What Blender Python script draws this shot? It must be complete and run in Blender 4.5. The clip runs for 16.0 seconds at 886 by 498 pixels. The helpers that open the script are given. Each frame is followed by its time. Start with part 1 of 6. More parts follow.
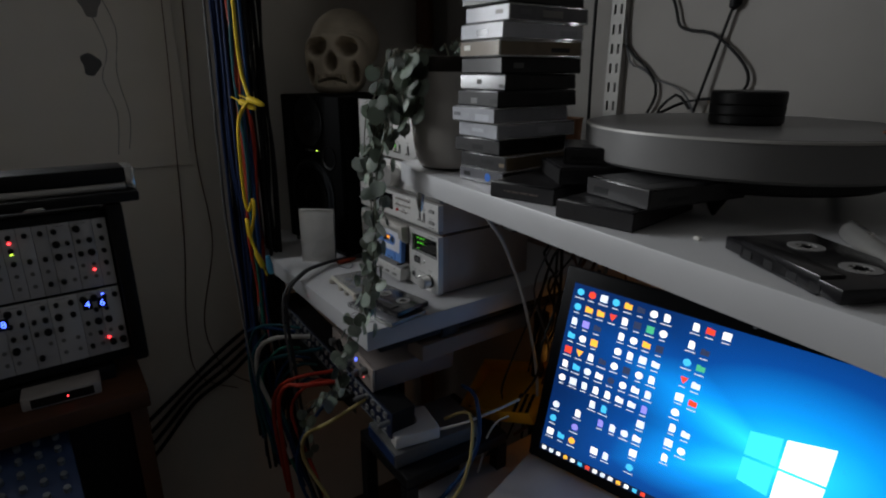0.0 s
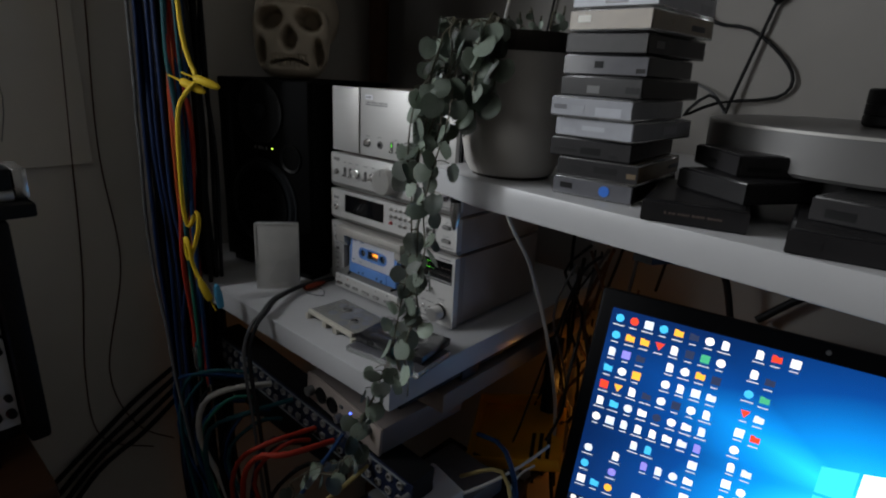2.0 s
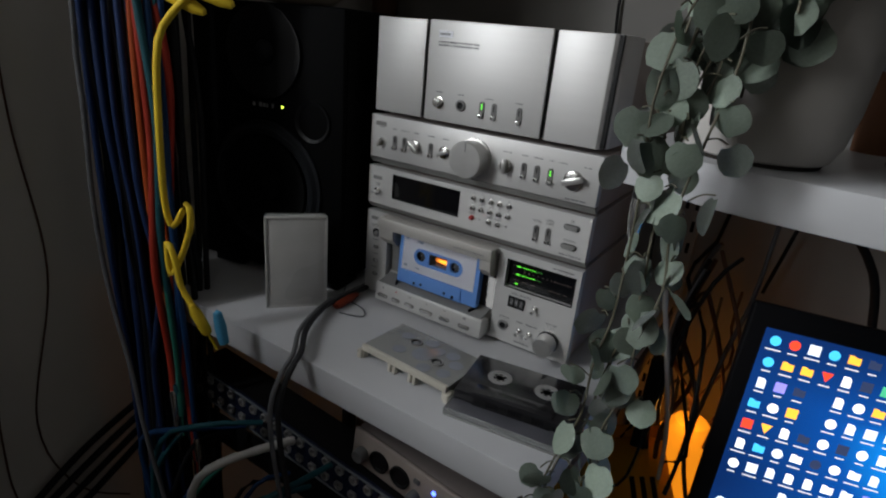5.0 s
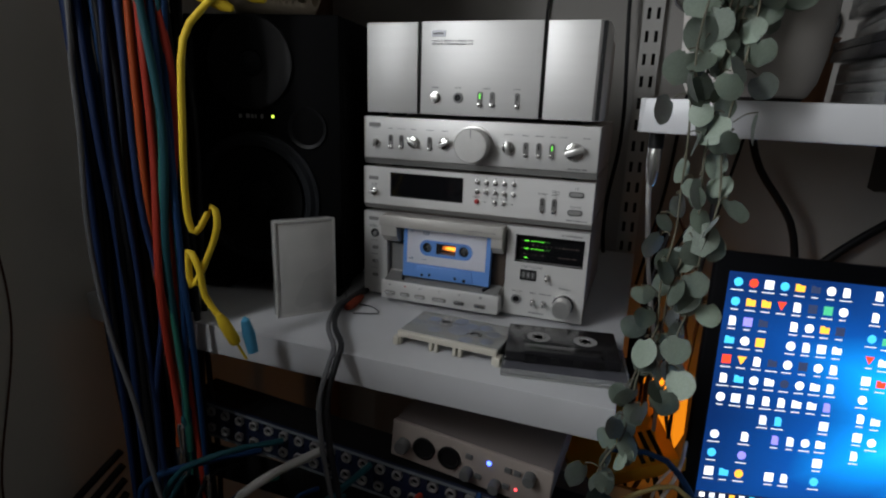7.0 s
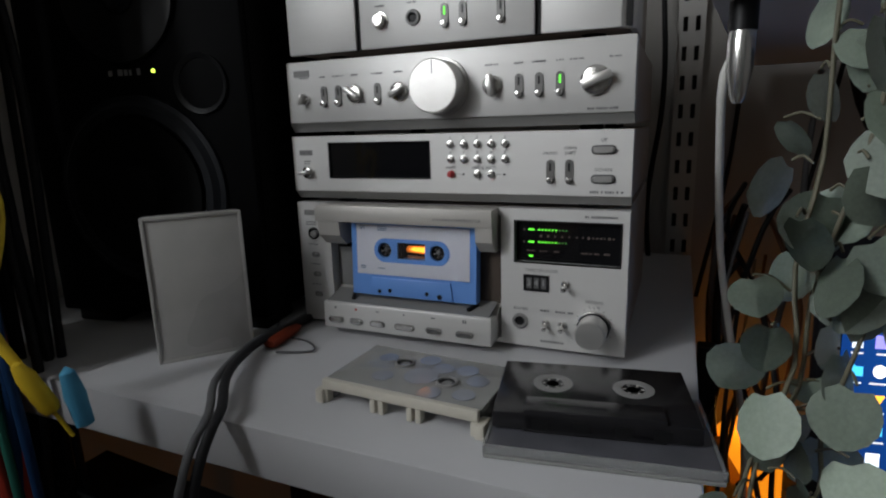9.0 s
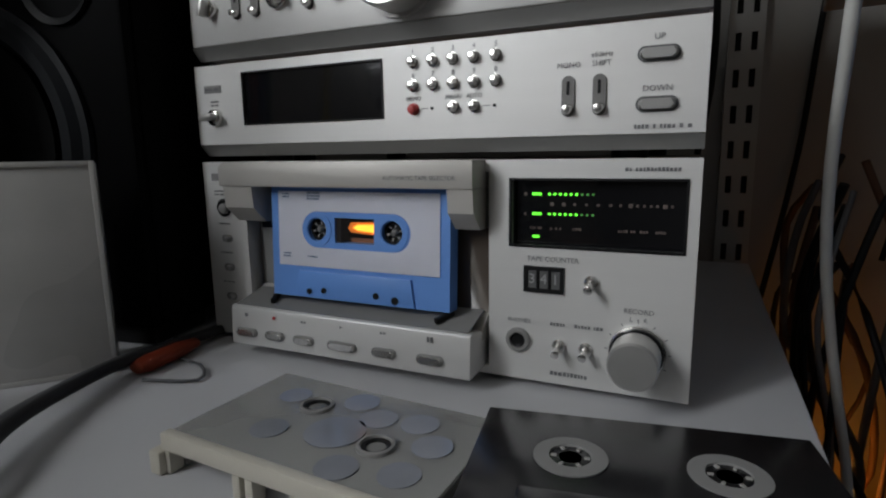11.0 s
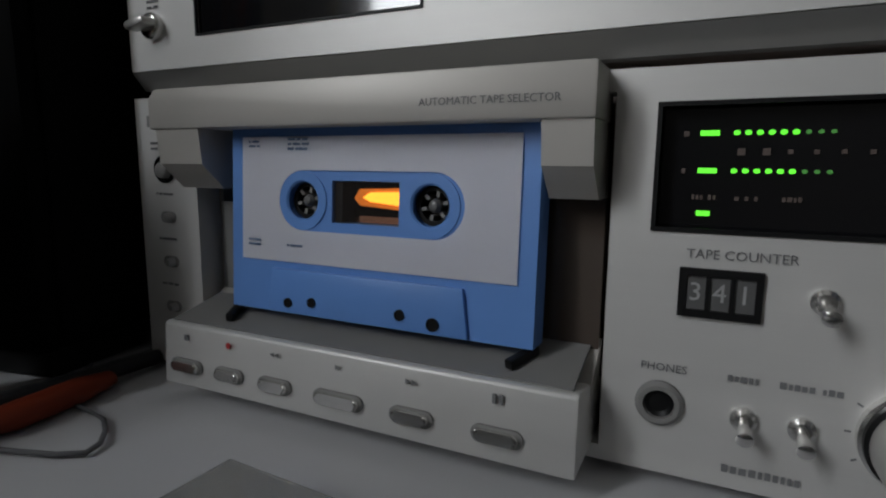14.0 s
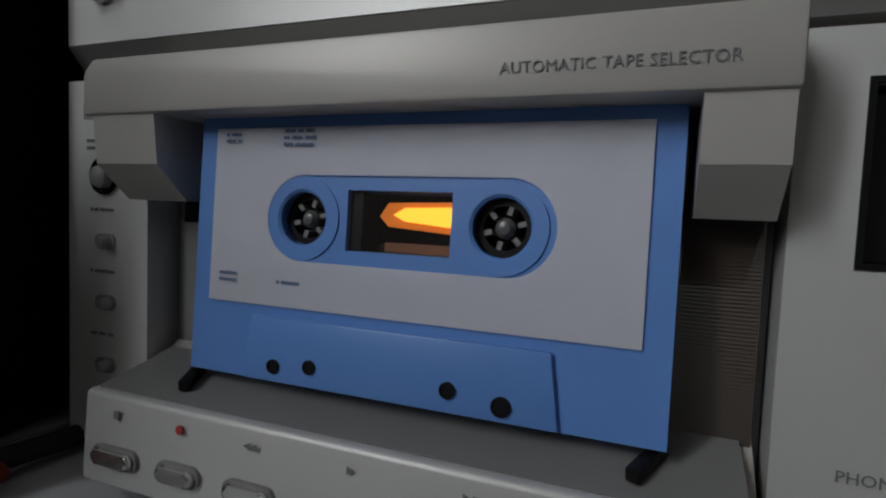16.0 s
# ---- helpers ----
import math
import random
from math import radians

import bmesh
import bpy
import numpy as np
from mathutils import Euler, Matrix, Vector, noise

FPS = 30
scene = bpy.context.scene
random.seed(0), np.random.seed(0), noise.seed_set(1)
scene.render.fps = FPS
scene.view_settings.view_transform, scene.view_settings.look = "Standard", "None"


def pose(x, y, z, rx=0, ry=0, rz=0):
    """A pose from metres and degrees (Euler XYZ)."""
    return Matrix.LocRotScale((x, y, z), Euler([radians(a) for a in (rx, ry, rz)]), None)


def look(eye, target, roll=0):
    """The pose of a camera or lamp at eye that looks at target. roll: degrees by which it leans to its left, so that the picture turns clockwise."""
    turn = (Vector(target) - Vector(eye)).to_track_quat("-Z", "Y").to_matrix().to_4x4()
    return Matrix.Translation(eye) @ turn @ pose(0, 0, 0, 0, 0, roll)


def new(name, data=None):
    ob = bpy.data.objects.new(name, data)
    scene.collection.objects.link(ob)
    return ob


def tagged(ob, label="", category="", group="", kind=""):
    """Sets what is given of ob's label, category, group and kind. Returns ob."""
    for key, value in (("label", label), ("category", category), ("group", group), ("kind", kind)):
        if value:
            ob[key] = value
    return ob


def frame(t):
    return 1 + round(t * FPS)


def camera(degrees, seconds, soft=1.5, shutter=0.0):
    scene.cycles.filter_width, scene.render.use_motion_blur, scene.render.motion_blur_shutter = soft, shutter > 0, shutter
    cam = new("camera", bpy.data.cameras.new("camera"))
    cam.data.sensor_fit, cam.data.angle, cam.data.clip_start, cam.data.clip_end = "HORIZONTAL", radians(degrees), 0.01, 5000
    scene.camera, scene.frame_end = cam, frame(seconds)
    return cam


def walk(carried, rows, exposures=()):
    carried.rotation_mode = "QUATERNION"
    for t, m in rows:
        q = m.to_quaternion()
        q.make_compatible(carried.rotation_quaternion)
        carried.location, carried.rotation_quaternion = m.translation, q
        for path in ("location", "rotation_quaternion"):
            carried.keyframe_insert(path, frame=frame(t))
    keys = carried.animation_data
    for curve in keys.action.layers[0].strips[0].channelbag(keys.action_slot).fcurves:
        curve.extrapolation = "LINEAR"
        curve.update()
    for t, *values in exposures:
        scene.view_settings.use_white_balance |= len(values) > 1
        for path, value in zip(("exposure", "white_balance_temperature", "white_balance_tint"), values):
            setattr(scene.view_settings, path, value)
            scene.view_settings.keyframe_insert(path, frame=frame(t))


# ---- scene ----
cam = camera(77.0, 16.0, soft=2.1)
PATH = [
    (0, (0.948, -0.489, 1.204), (-0.597, 0.626, 0.597), 0.1),
    (0.5, (0.874, -0.521, 1.221), (-0.559, 0.709, 0.563), 1.2),
    (1, (0.805, -0.525, 1.19), (-0.533, 0.822, 0.561), 1.8),
    (1.5, (0.738, -0.545, 1.176), (-0.508, 0.894, 0.564), 1.7),
    (2, (0.69, -0.528, 1.182), (-0.555, 0.916, 0.579), 2.9),
    (2.5, (0.643, -0.497, 1.182), (-0.573, 0.974, 0.582), 3.4),
    (3, (0.575, -0.463, 1.179), (-0.596, 1.011, 0.505), 3.9),
    (3.5, (0.529, -0.42, 1.168), (-0.632, 1.043, 0.452), 3.3),
    (4, (0.492, -0.394, 1.162), (-0.646, 1.071, 0.413), 3.9),
    (4.5, (0.445, -0.422, 1.156), (-0.637, 1.082, 0.404), 5.0),
    (6.8, (0.282, -0.593, 1.087), (-0.299, 1.246, 0.558), 2.8),
    (7, (0.3, -0.569, 1.083), (-0.343, 1.249, 0.555), 1.9),
    (7.5, (0.288, -0.537, 1.053), (-0.343, 1.301, 0.579), 1.4),
    (8, (0.285, -0.495, 1.032), (-0.361, 1.345, 0.585), 0.5),
    (10.3, (0.28, -0.261, 0.972), (-0.619, 1.483, 0.584), -3.0),
    (10.5, (0.262, -0.26, 0.964), (-0.551, 1.534, 0.616), -1.3),
    (11, (0.256, -0.233, 0.956), (-0.568, 1.557, 0.614), -0.9),
    (11.5, (0.27, -0.196, 0.95), (-0.591, 1.577, 0.61), -2.2),
    (12, (0.272, -0.17, 0.947), (-0.645, 1.571, 0.589), -3.1),
    (12.5, (0.258, -0.151, 0.95), (-0.684, 1.574, 0.58), -2.7),
    (13, (0.242, -0.139, 0.948), (-0.704, 1.582, 0.568), -2.0),
    (13.5, (0.215, -0.133, 0.934), (-0.706, 1.607, 0.581), -0.3),
    (14, (0.193, -0.141, 0.93), (-0.656, 1.645, 0.628), 0.5),
    (14.5, (0.167, -0.147, 0.938), (-0.574, 1.684, 0.627), 1.6),
    (15, (0.156, -0.137, 0.946), (-0.511, 1.733, 0.704), 2.1),
    (15.5, (0.154, -0.12, 0.921), (-0.539, 1.749, 0.763), 2.4),
    (16, (0.153, -0.105, 0.921), (-0.582, 1.751, 0.792), 2.3),
]
walk(cam, [(t, look(eye, target, roll)) for t, eye, target, roll in PATH], [(0.0, -0.4), (2.5, -0.35), (4.5, -0.15), (7.0, -0.02), (11.0, 0.08), (12.5, -0.06), (14.0, -0.27), (16.0, -0.3)])

# ---- light ----
world = bpy.data.worlds.new("overcast_sky")
scene.world = world
world.use_nodes = True
wn = world.node_tree.nodes
sky = wn.new("ShaderNodeTexSky")
sky.sky_type = "NISHITA"
sky.sun_disc = False
sky.sun_elevation, sky.sun_rotation = radians(25), radians(250)
world.node_tree.links.new(sky.outputs[0], wn["Background"].inputs[0])
wn["Background"].inputs[1].default_value = 0.08

# room: left wall x = XL, back wall y = YB
XL, XR, YF, YB, ZC = -0.30, 2.6, -3.2, 0.37, 2.45
SHELF, UP = 0.85, 1.087       # tops of the lower and the upper shelf
WIN = (-1.9, -0.63, 1.15, 1.85)  # window in the left wall: y0, y1, z0, z1


def lamp(name, m, sx, sy, power, col):
    d = bpy.data.lights.new(name, "AREA")
    d.shape, d.size, d.size_y, d.energy, d.color = "RECTANGLE", sx, sy, power, col
    o = new(name, d)
    o.matrix_world = m
    return o


ZM = (WIN[2] + WIN[3]) / 2
# the open strip of the window, and its curtained rest
lamp("window_daylight", look((XL - 0.03, -0.775, ZM), (2.0, -0.775, ZM)), 0.28, 0.66, 12.0, (0.92, 0.96, 1.0))
lamp("curtained_daylight", look((XL - 0.03, -1.41, ZM), (2.0, -1.41, ZM)), 0.94, 0.66, 8.0, (0.95, 0.97, 0.98))


# ---- materials ----
def mat(name, col, rough=0.5, metal=0.0, var=0.12, scale=30.0, bump=0.0, bscale=200.0, stretch=None, emit=0.0, ecol=None,
        trans=0.0, alpha=1.0, rand=0.0, ior=1.45, sub=0.0, coat=0.0, rvar=0.0, spec=0.5):
    """Principled surface with colour variation at two scales, fine relief and a little change of gloss."""
    m = bpy.data.materials.new(name)
    m.use_nodes = True
    nt = m.node_tree
    n, ln = nt.nodes, nt.links
    b = n["Principled BSDF"]
    b.inputs["Roughness"].default_value = rough
    b.inputs["Metallic"].default_value = metal
    b.inputs["IOR"].default_value = ior
    b.inputs["Transmission Weight"].default_value = trans
    b.inputs["Alpha"].default_value = alpha
    b.inputs["Coat Weight"].default_value = coat
    b.inputs["Coat Roughness"].default_value = 0.12
    b.inputs["Specular IOR Level"].default_value = spec
    if sub:
        b.inputs["Subsurface Weight"].default_value = sub
        b.inputs["Subsurface Radius"].default_value = (0.004, 0.004, 0.003)
    col = tuple(col) + (1.0,)
    b.inputs["Base Color"].default_value = col
    tc = n.new("ShaderNodeTexCoord")
    mp = n.new("ShaderNodeMapping")
    ln.new(tc.outputs["Object"], mp.inputs[0])
    if stretch:
        mp.inputs["Scale"].default_value = stretch
    if var or rand:
        a = n.new("ShaderNodeTexNoise")
        a.inputs["Scale"].default_value, a.inputs["Detail"].default_value = scale, 6
        c = n.new("ShaderNodeTexNoise")
        c.inputs["Scale"].default_value, c.inputs["Detail"].default_value = scale * 0.13, 3
        ln.new(mp.outputs[0], a.inputs["Vector"])
        ln.new(mp.outputs[0], c.inputs["Vector"])
        add = n.new("ShaderNodeMath")
        ln.new(a.outputs["Fac"], add.inputs[0])
        ln.new(c.outputs["Fac"], add.inputs[1])
        last = add
        if rand:
            oi = n.new("ShaderNodeObjectInfo")
            mul = n.new("ShaderNodeMath")
            mul.operation = "MULTIPLY_ADD"
            mul.inputs[1].default_value = rand / max(var, 0.01)
            ln.new(oi.outputs["Random"], mul.inputs[0])
            ln.new(add.outputs[0], mul.inputs[2])
            last = mul
        mr = n.new("ShaderNodeMapRange")
        top = 1.5 + (rand / max(var, 0.01) if rand else 0)
        mr.inputs["From Min"].default_value, mr.inputs["From Max"].default_value = 0.5, top
        mr.inputs["To Min"].default_value, mr.inputs["To Max"].default_value = 1 - var - rand, 1 + var + rand
        ln.new(last.outputs[0], mr.inputs[0])
        mx = n.new("ShaderNodeVectorMath")
        mx.operation = "SCALE"
        mx.inputs[0].default_value = col[:3]
        ln.new(mr.outputs[0], mx.inputs["Scale"])
        ln.new(mx.outputs[0], b.inputs["Base Color"])
        if rvar:
            rr = n.new("ShaderNodeMapRange")
            rr.inputs["From Min"].default_value, rr.inputs["From Max"].default_value = 0.3, 0.7
            rr.inputs["To Min"].default_value, rr.inputs["To Max"].default_value = max(rough - rvar, 0.03), min(rough + rvar, 1)
            ln.new(c.outputs["Fac"], rr.inputs[0])
            ln.new(rr.outputs[0], b.inputs["Roughness"])
    if bump:
        t = n.new("ShaderNodeTexNoise")
        t.inputs["Scale"].default_value, t.inputs["Detail"].default_value = bscale, 4
        ln.new(mp.outputs[0], t.inputs["Vector"])
        bp = n.new("ShaderNodeBump")
        bp.inputs["Strength"].default_value, bp.inputs["Distance"].default_value = bump, 0.001
        ln.new(t.outputs["Fac"], bp.inputs["Height"])
        ln.new(bp.outputs[0], b.inputs["Normal"])
    if emit:
        b.inputs["Emission Color"].default_value = tuple(ecol or col[:3]) + (1.0,)
        b.inputs["Emission Strength"].default_value = emit
    return m


M = {}
# one wall paint in two tones: back darkened, left lightened, for uneven room light
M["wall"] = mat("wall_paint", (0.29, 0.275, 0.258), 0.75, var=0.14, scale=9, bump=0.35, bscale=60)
M["wall_l"] = mat("wall_paint_lightened", (0.70, 0.665, 0.61), 0.75, var=0.12, scale=7, bump=0.35, bscale=60)
M["paper"] = mat("wall_paper", (0.74, 0.70, 0.64), 0.8, var=0.06, scale=14, bump=0.1)
M["ceiling"] = mat("ceiling_paint", (0.45, 0.44, 0.42), 0.8, var=0.05, scale=6)
M["floor"] = mat("floor_boards", (0.07, 0.045, 0.03), 0.55, var=0.3, scale=12, stretch=(1, 8, 1))
M["shelf"] = mat("white_laminate", (0.45, 0.45, 0.46), 0.34, var=0.05, scale=25, bump=0.05, bscale=300, rvar=0.08)
M["silver"] = mat("brushed_aluminium", (0.62, 0.61, 0.595), 0.50, 0.40, var=0.05, scale=120, bump=0.06, bscale=500, stretch=(0.05, 1, 1), rvar=0.06)
M["strip"] = mat("grey_anodised_strip", (0.30, 0.295, 0.285), 0.42, 0.5, var=0.06, scale=80)
M["champ"] = mat("warm_grey_aluminium", (0.46, 0.44, 0.41), 0.48, 0.25, var=0.07, scale=90, stretch=(0.1, 1, 1), bump=0.05)
M["side"] = mat("painted_steel_side", (0.36, 0.305, 0.275), 0.5, 0.2, var=0.08, scale=40, bump=0.12, bscale=900)
M["dimdigit"] = mat("greyed_white_digit", (0.34, 0.34, 0.34), 0.6, var=0.1, scale=200)
M["switch"] = mat("grey_switch_plate", (0.15, 0.145, 0.14), 0.4, 0.3, var=0.1, scale=90)
M["itfcase"] = mat("dull_brown_grey_case", (0.20, 0.17, 0.16), 0.5, 0.15, var=0.1, scale=40)
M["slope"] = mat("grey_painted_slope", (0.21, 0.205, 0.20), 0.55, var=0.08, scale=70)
M["darkgrey"] = mat("dark_grey_plastic", (0.10, 0.10, 0.10), 0.45, var=0.12, scale=60)
M["midgrey"] = mat("mid_grey_plastic", (0.22, 0.215, 0.21), 0.5, var=0.1, scale=60)
M["black"] = mat("black_plastic", (0.007, 0.007, 0.0075), 0.45, var=0.2, scale=60, spec=0.25)
M["blackglass"] = mat("smoked_display_glass", (0.006, 0.006, 0.007), 0.06, var=0.0, coat=0.6)
M["chrome"] = mat("polished_metal", (0.72, 0.71, 0.69), 0.22, 0.95, var=0.05, scale=90)
M["knob"] = mat("turned_aluminium", (0.58, 0.57, 0.55), 0.33, 0.75, var=0.08, scale=140)
M["ink"] = mat("dark_print", (0.17, 0.17, 0.175), 0.6, var=0.15, scale=300)
M["blueink"] = mat("blue_print", (0.13, 0.2, 0.33), 0.6, var=0.1, scale=300)
M["red"] = mat("red_cap", (0.45, 0.05, 0.05), 0.35, var=0.1)
M["bluecas"] = mat("blue_cassette_plastic", (0.13, 0.29, 0.68), 0.38, var=0.06, scale=60, bump=0.05)
M["label"] = mat("white_cassette_label", (0.88, 0.88, 0.93), 0.6, var=0.03, scale=90)
M["orange"] = mat("orange_lamp_glow", (0.9, 0.35, 0.05), 0.5, var=0.0, emit=2.6, ecol=(1.0, 0.40, 0.03))
M["orangedim"] = mat("orange_lamp_body", (0.5, 0.2, 0.03), 0.5, var=0.0, emit=0.55, ecol=(1.0, 0.20, 0.01))
M["gloss"] = mat("glossy_brown_plate", (0.075, 0.058, 0.048), 0.05, var=0.08, scale=60, spec=1.0)
M["disc"] = mat("thin_clear_disc", (0.21, 0.22, 0.245), 0.12, var=0.15, scale=60, coat=0.4)
M["casewhite"] = mat("milky_case_plastic", (0.44, 0.43, 0.41), 0.3, var=0.14, scale=38, coat=0.3, rvar=0.1)
M["green"] = mat("green_display_light", (0.1, 0.8, 0.1), 0.5, var=0.0, emit=1.0, ecol=(0.16, 1.0, 0.03))
M["greendim"] = mat("faint_green_display", (0.05, 0.3, 0.05), 0.5, var=0.0, emit=0.12, ecol=(0.3, 0.8, 0.2))
M["scale"] = mat("faint_scale_print", (0.10, 0.075, 0.065), 0.6, var=0.0)
M["ledblue"] = mat("blue_led", (0.05, 0.1, 1), 0.4, var=0.0, emit=7.0, ecol=(0.06, 0.12, 1.0))
M["ledred"] = mat("red_led", (1, 0.05, 0.05), 0.4, var=0.0, emit=5.0, ecol=(1.0, 0.05, 0.06))
M["ledyel"] = mat("yellow_green_led", (0.6, 0.9, 0.1), 0.4, var=0.0, emit=2.5, ecol=(0.65, 1.0, 0.08))
M["hubgrey"] = mat("grey_tape_hub", (0.13, 0.13, 0.13), 0.3, var=0.15, scale=60, coat=0.4)
M["clear"] = mat("clear_polystyrene", (0.80, 0.81, 0.81), 0.2, var=0.0, trans=0.85, ior=1.3)
M["smoke"] = mat("smoky_clear_plastic", (0.014, 0.0135, 0.015), 0.22, var=0.3, scale=40, coat=0.12, spec=0.3)
M["thin"] = mat("thin_clear_window", (0.08, 0.07, 0.065), 0.08, var=0.0, alpha=0.14)
M["tapeclear"] = mat("frosted_clear_plastic", (0.60, 0.60, 0.58), 0.25, var=0.08, scale=30, trans=0.65, ior=1.35)
M["tapebeige"] = mat("beige_translucent_plastic", (0.52, 0.49, 0.42), 0.35, var=0.08, scale=30)
M["card"] = mat("white_inlay_card", (0.68, 0.67, 0.62), 0.6, var=0.06, scale=50)
M["inlaygrey"] = mat("grey_inlay_card", (0.10, 0.10, 0.115), 0.5, var=0.35, scale=45, rand=0.25, coat=0.9)
M["inlaydark"] = mat("dark_inlay_card", (0.018, 0.017, 0.018), 0.45, var=0.5, scale=45, rand=0.3, coat=0.12, spec=0.3)
M["inlaytan"] = mat("tan_inlay_card", (0.15, 0.11, 0.065), 0.5, var=0.35, scale=45, coat=0.9)
M["inlaywhite"] = mat("pale_inlay_card", (0.38, 0.39, 0.43), 0.5, var=0.3, scale=40, rand=0.2, coat=0.3)
M["pot"] = mat("matt_glazed_ceramic", (0.50, 0.475, 0.445), 0.5, var=0.14, scale=25, bump=0.2, bscale=90)
M["soil"] = mat("dark_potting_soil", (0.02, 0.016, 0.012), 0.95, var=0.5, scale=120, bump=1.0, bscale=250)
M["leaf"] = mat("grey_green_leaf", (0.20, 0.245, 0.195), 0.45, var=0.22, scale=110, rand=0.3, bump=0.2, bscale=300, sub=0.35)
M["stem"] = mat("thin_brown_stem", (0.075, 0.07, 0.045), 0.6, var=0.2)
M["bone"] = mat("aged_bone_resin", (0.52, 0.45, 0.35), 0.65, var=0.28, scale=32, bump=0.5, bscale=130)
M["spk"] = mat("black_speaker_vinyl", (0.005, 0.005, 0.005), 0.55, var=0.2, scale=90, bump=0.35, bscale=700, spec=0.02)
M["baffle"] = mat("black_matt_baffle", (0.004, 0.004, 0.0042), 0.5, var=0.2, scale=90, spec=0.02)
M["cone"] = mat("black_woofer_cone", (0.006, 0.006, 0.006), 0.55, var=0.15, spec=0.05)
M["surround"] = mat("rubber_surround", (0.010, 0.011, 0.013), 0.5, var=0.1, spec=0.14)
M["acrylic"] = mat("frosted_acrylic_platter", (0.135, 0.132, 0.13), 0.35, var=0.10, scale=20, rvar=0.08)
M["wood"] = mat("orange_brown_wood", (0.075, 0.03, 0.013), 0.5, var=0.3, scale=25, stretch=(1, 10, 1))
M["greybox"] = mat("grey_painted_case", (0.40, 0.37, 0.35), 0.45, 0.15, var=0.08, scale=40)
M["eurorack"] = mat("pale_module_panel", (0.58, 0.58, 0.59), 0.45, 0.3, var=0.12, scale=60, rand=0.14)
M["bluepanel"] = mat("dark_blue_panel", (0.03, 0.055, 0.13), 0.5, var=0.2)
M["yellowplastic"] = mat("yellow_orange_plastic", (0.80, 0.42, 0.03), 0.5, var=0.2, scale=30, trans=0.45, ior=1.15)
M["lantern"] = mat("glowing_orange_shade", (0.9, 0.45, 0.05), 0.5, var=0.1, scale=40, emit=0.9, ecol=(1.0, 0.29, 0.01))
M["rail"] = mat("white_steel_rail", (0.36, 0.35, 0.33), 0.45, 0.1, var=0.06)
M["bezel"] = mat("black_glossy_bezel", (0.006, 0.006, 0.007), 0.4, var=0.1, spec=0.15)
M["whitecase"] = mat("off_white_plastic", (0.66, 0.65, 0.63), 0.4, var=0.06)
M["bluedot"] = mat("blue_sticker", (0.03, 0.16, 0.62), 0.5, var=0.05)
M["terracotta"] = mat("terracotta", (0.30, 0.135, 0.07), 0.7, var=0.2)
for key, c in dict(cblack=(0.009, 0.009, 0.010), cblue=(0.010, 0.037, 0.105), cteal=(0.015, 0.07, 0.085), cred=(0.34, 0.035, 0.02), corange=(0.40, 0.07, 0.018),
                   cyellow=(0.66, 0.46, 0.03), cwhite=(0.55, 0.54, 0.51), cgrey=(0.12, 0.12, 0.125), cnavy=(0.015, 0.03, 0.09), cgreen=(0.03, 0.16, 0.12),
                   cpale=(0.17, 0.185, 0.20), ccyan=(0.07, 0.28, 0.45), cbrown=(0.10, 0.05, 0.03), clead=(0.022, 0.022, 0.024), cplug=(0.17, 0.028, 0.012), cdull=(0.34, 0.27, 0.11)).items():
    M[key] = mat(key[1:] + "_cable_rubber", c, 0.5, var=0.16, scale=60, spec=0.2)


# ---- building helpers ----
def link(name, bm, material, parent=None, m=None, smooth=32):
    me = bpy.data.meshes.new(name)
    bmesh.ops.recalc_face_normals(bm, faces=bm.faces)
    bm.to_mesh(me)
    bm.free()
    if material is not None:
        me.materials.append(material)
    if smooth:
        me.polygons.foreach_set("use_smooth", [True] * len(me.polygons))
        me.set_sharp_from_angle(angle=radians(smooth))
    ob = new(name, me)
    if parent is not None:
        ob.parent = parent
    if m is not None:
        ob.matrix_local = m
    return ob


def part(name, bm, material, parent, label="", m=None, smooth=32):
    ob = link(name, bm, material, parent, m, smooth)
    if label:
        ob["label"] = label
    return ob


def again(name, ob, parent, m):
    """One more piece on the mesh of another."""
    o = new(name, ob.data)
    o.parent = parent
    o.matrix_local = m
    return o


def thing(name, m, label, category, group="", kind=""):
    e = new(name)
    e.empty_display_size = 0.02
    e.matrix_world = m
    return tagged(e, label, category, group, kind)


def put(bm, other, m=None):
    """Adds another bmesh to bm."""
    if m is not None:
        bmesh.ops.transform(other, matrix=m, verts=other.verts)
    me = bpy.data.meshes.new("tmp")
    other.to_mesh(me)
    other.free()
    bm.from_mesh(me)
    bpy.data.meshes.remove(me)
    return bm


def box(x0, x1, y0, y1, z0, z1, bevel=0.0, seg=2, bm=None):
    t = bmesh.new()
    bmesh.ops.create_cube(t, size=1, matrix=Matrix.LocRotScale(((x0 + x1) / 2, (y0 + y1) / 2, (z0 + z1) / 2), None, (x1 - x0, y1 - y0, z1 - z0)))
    if bevel:
        bmesh.ops.bevel(t, geom=t.edges[:], offset=bevel, segments=seg, affect="EDGES", profile=0.5)
    return put(bm, t) if bm is not None else t


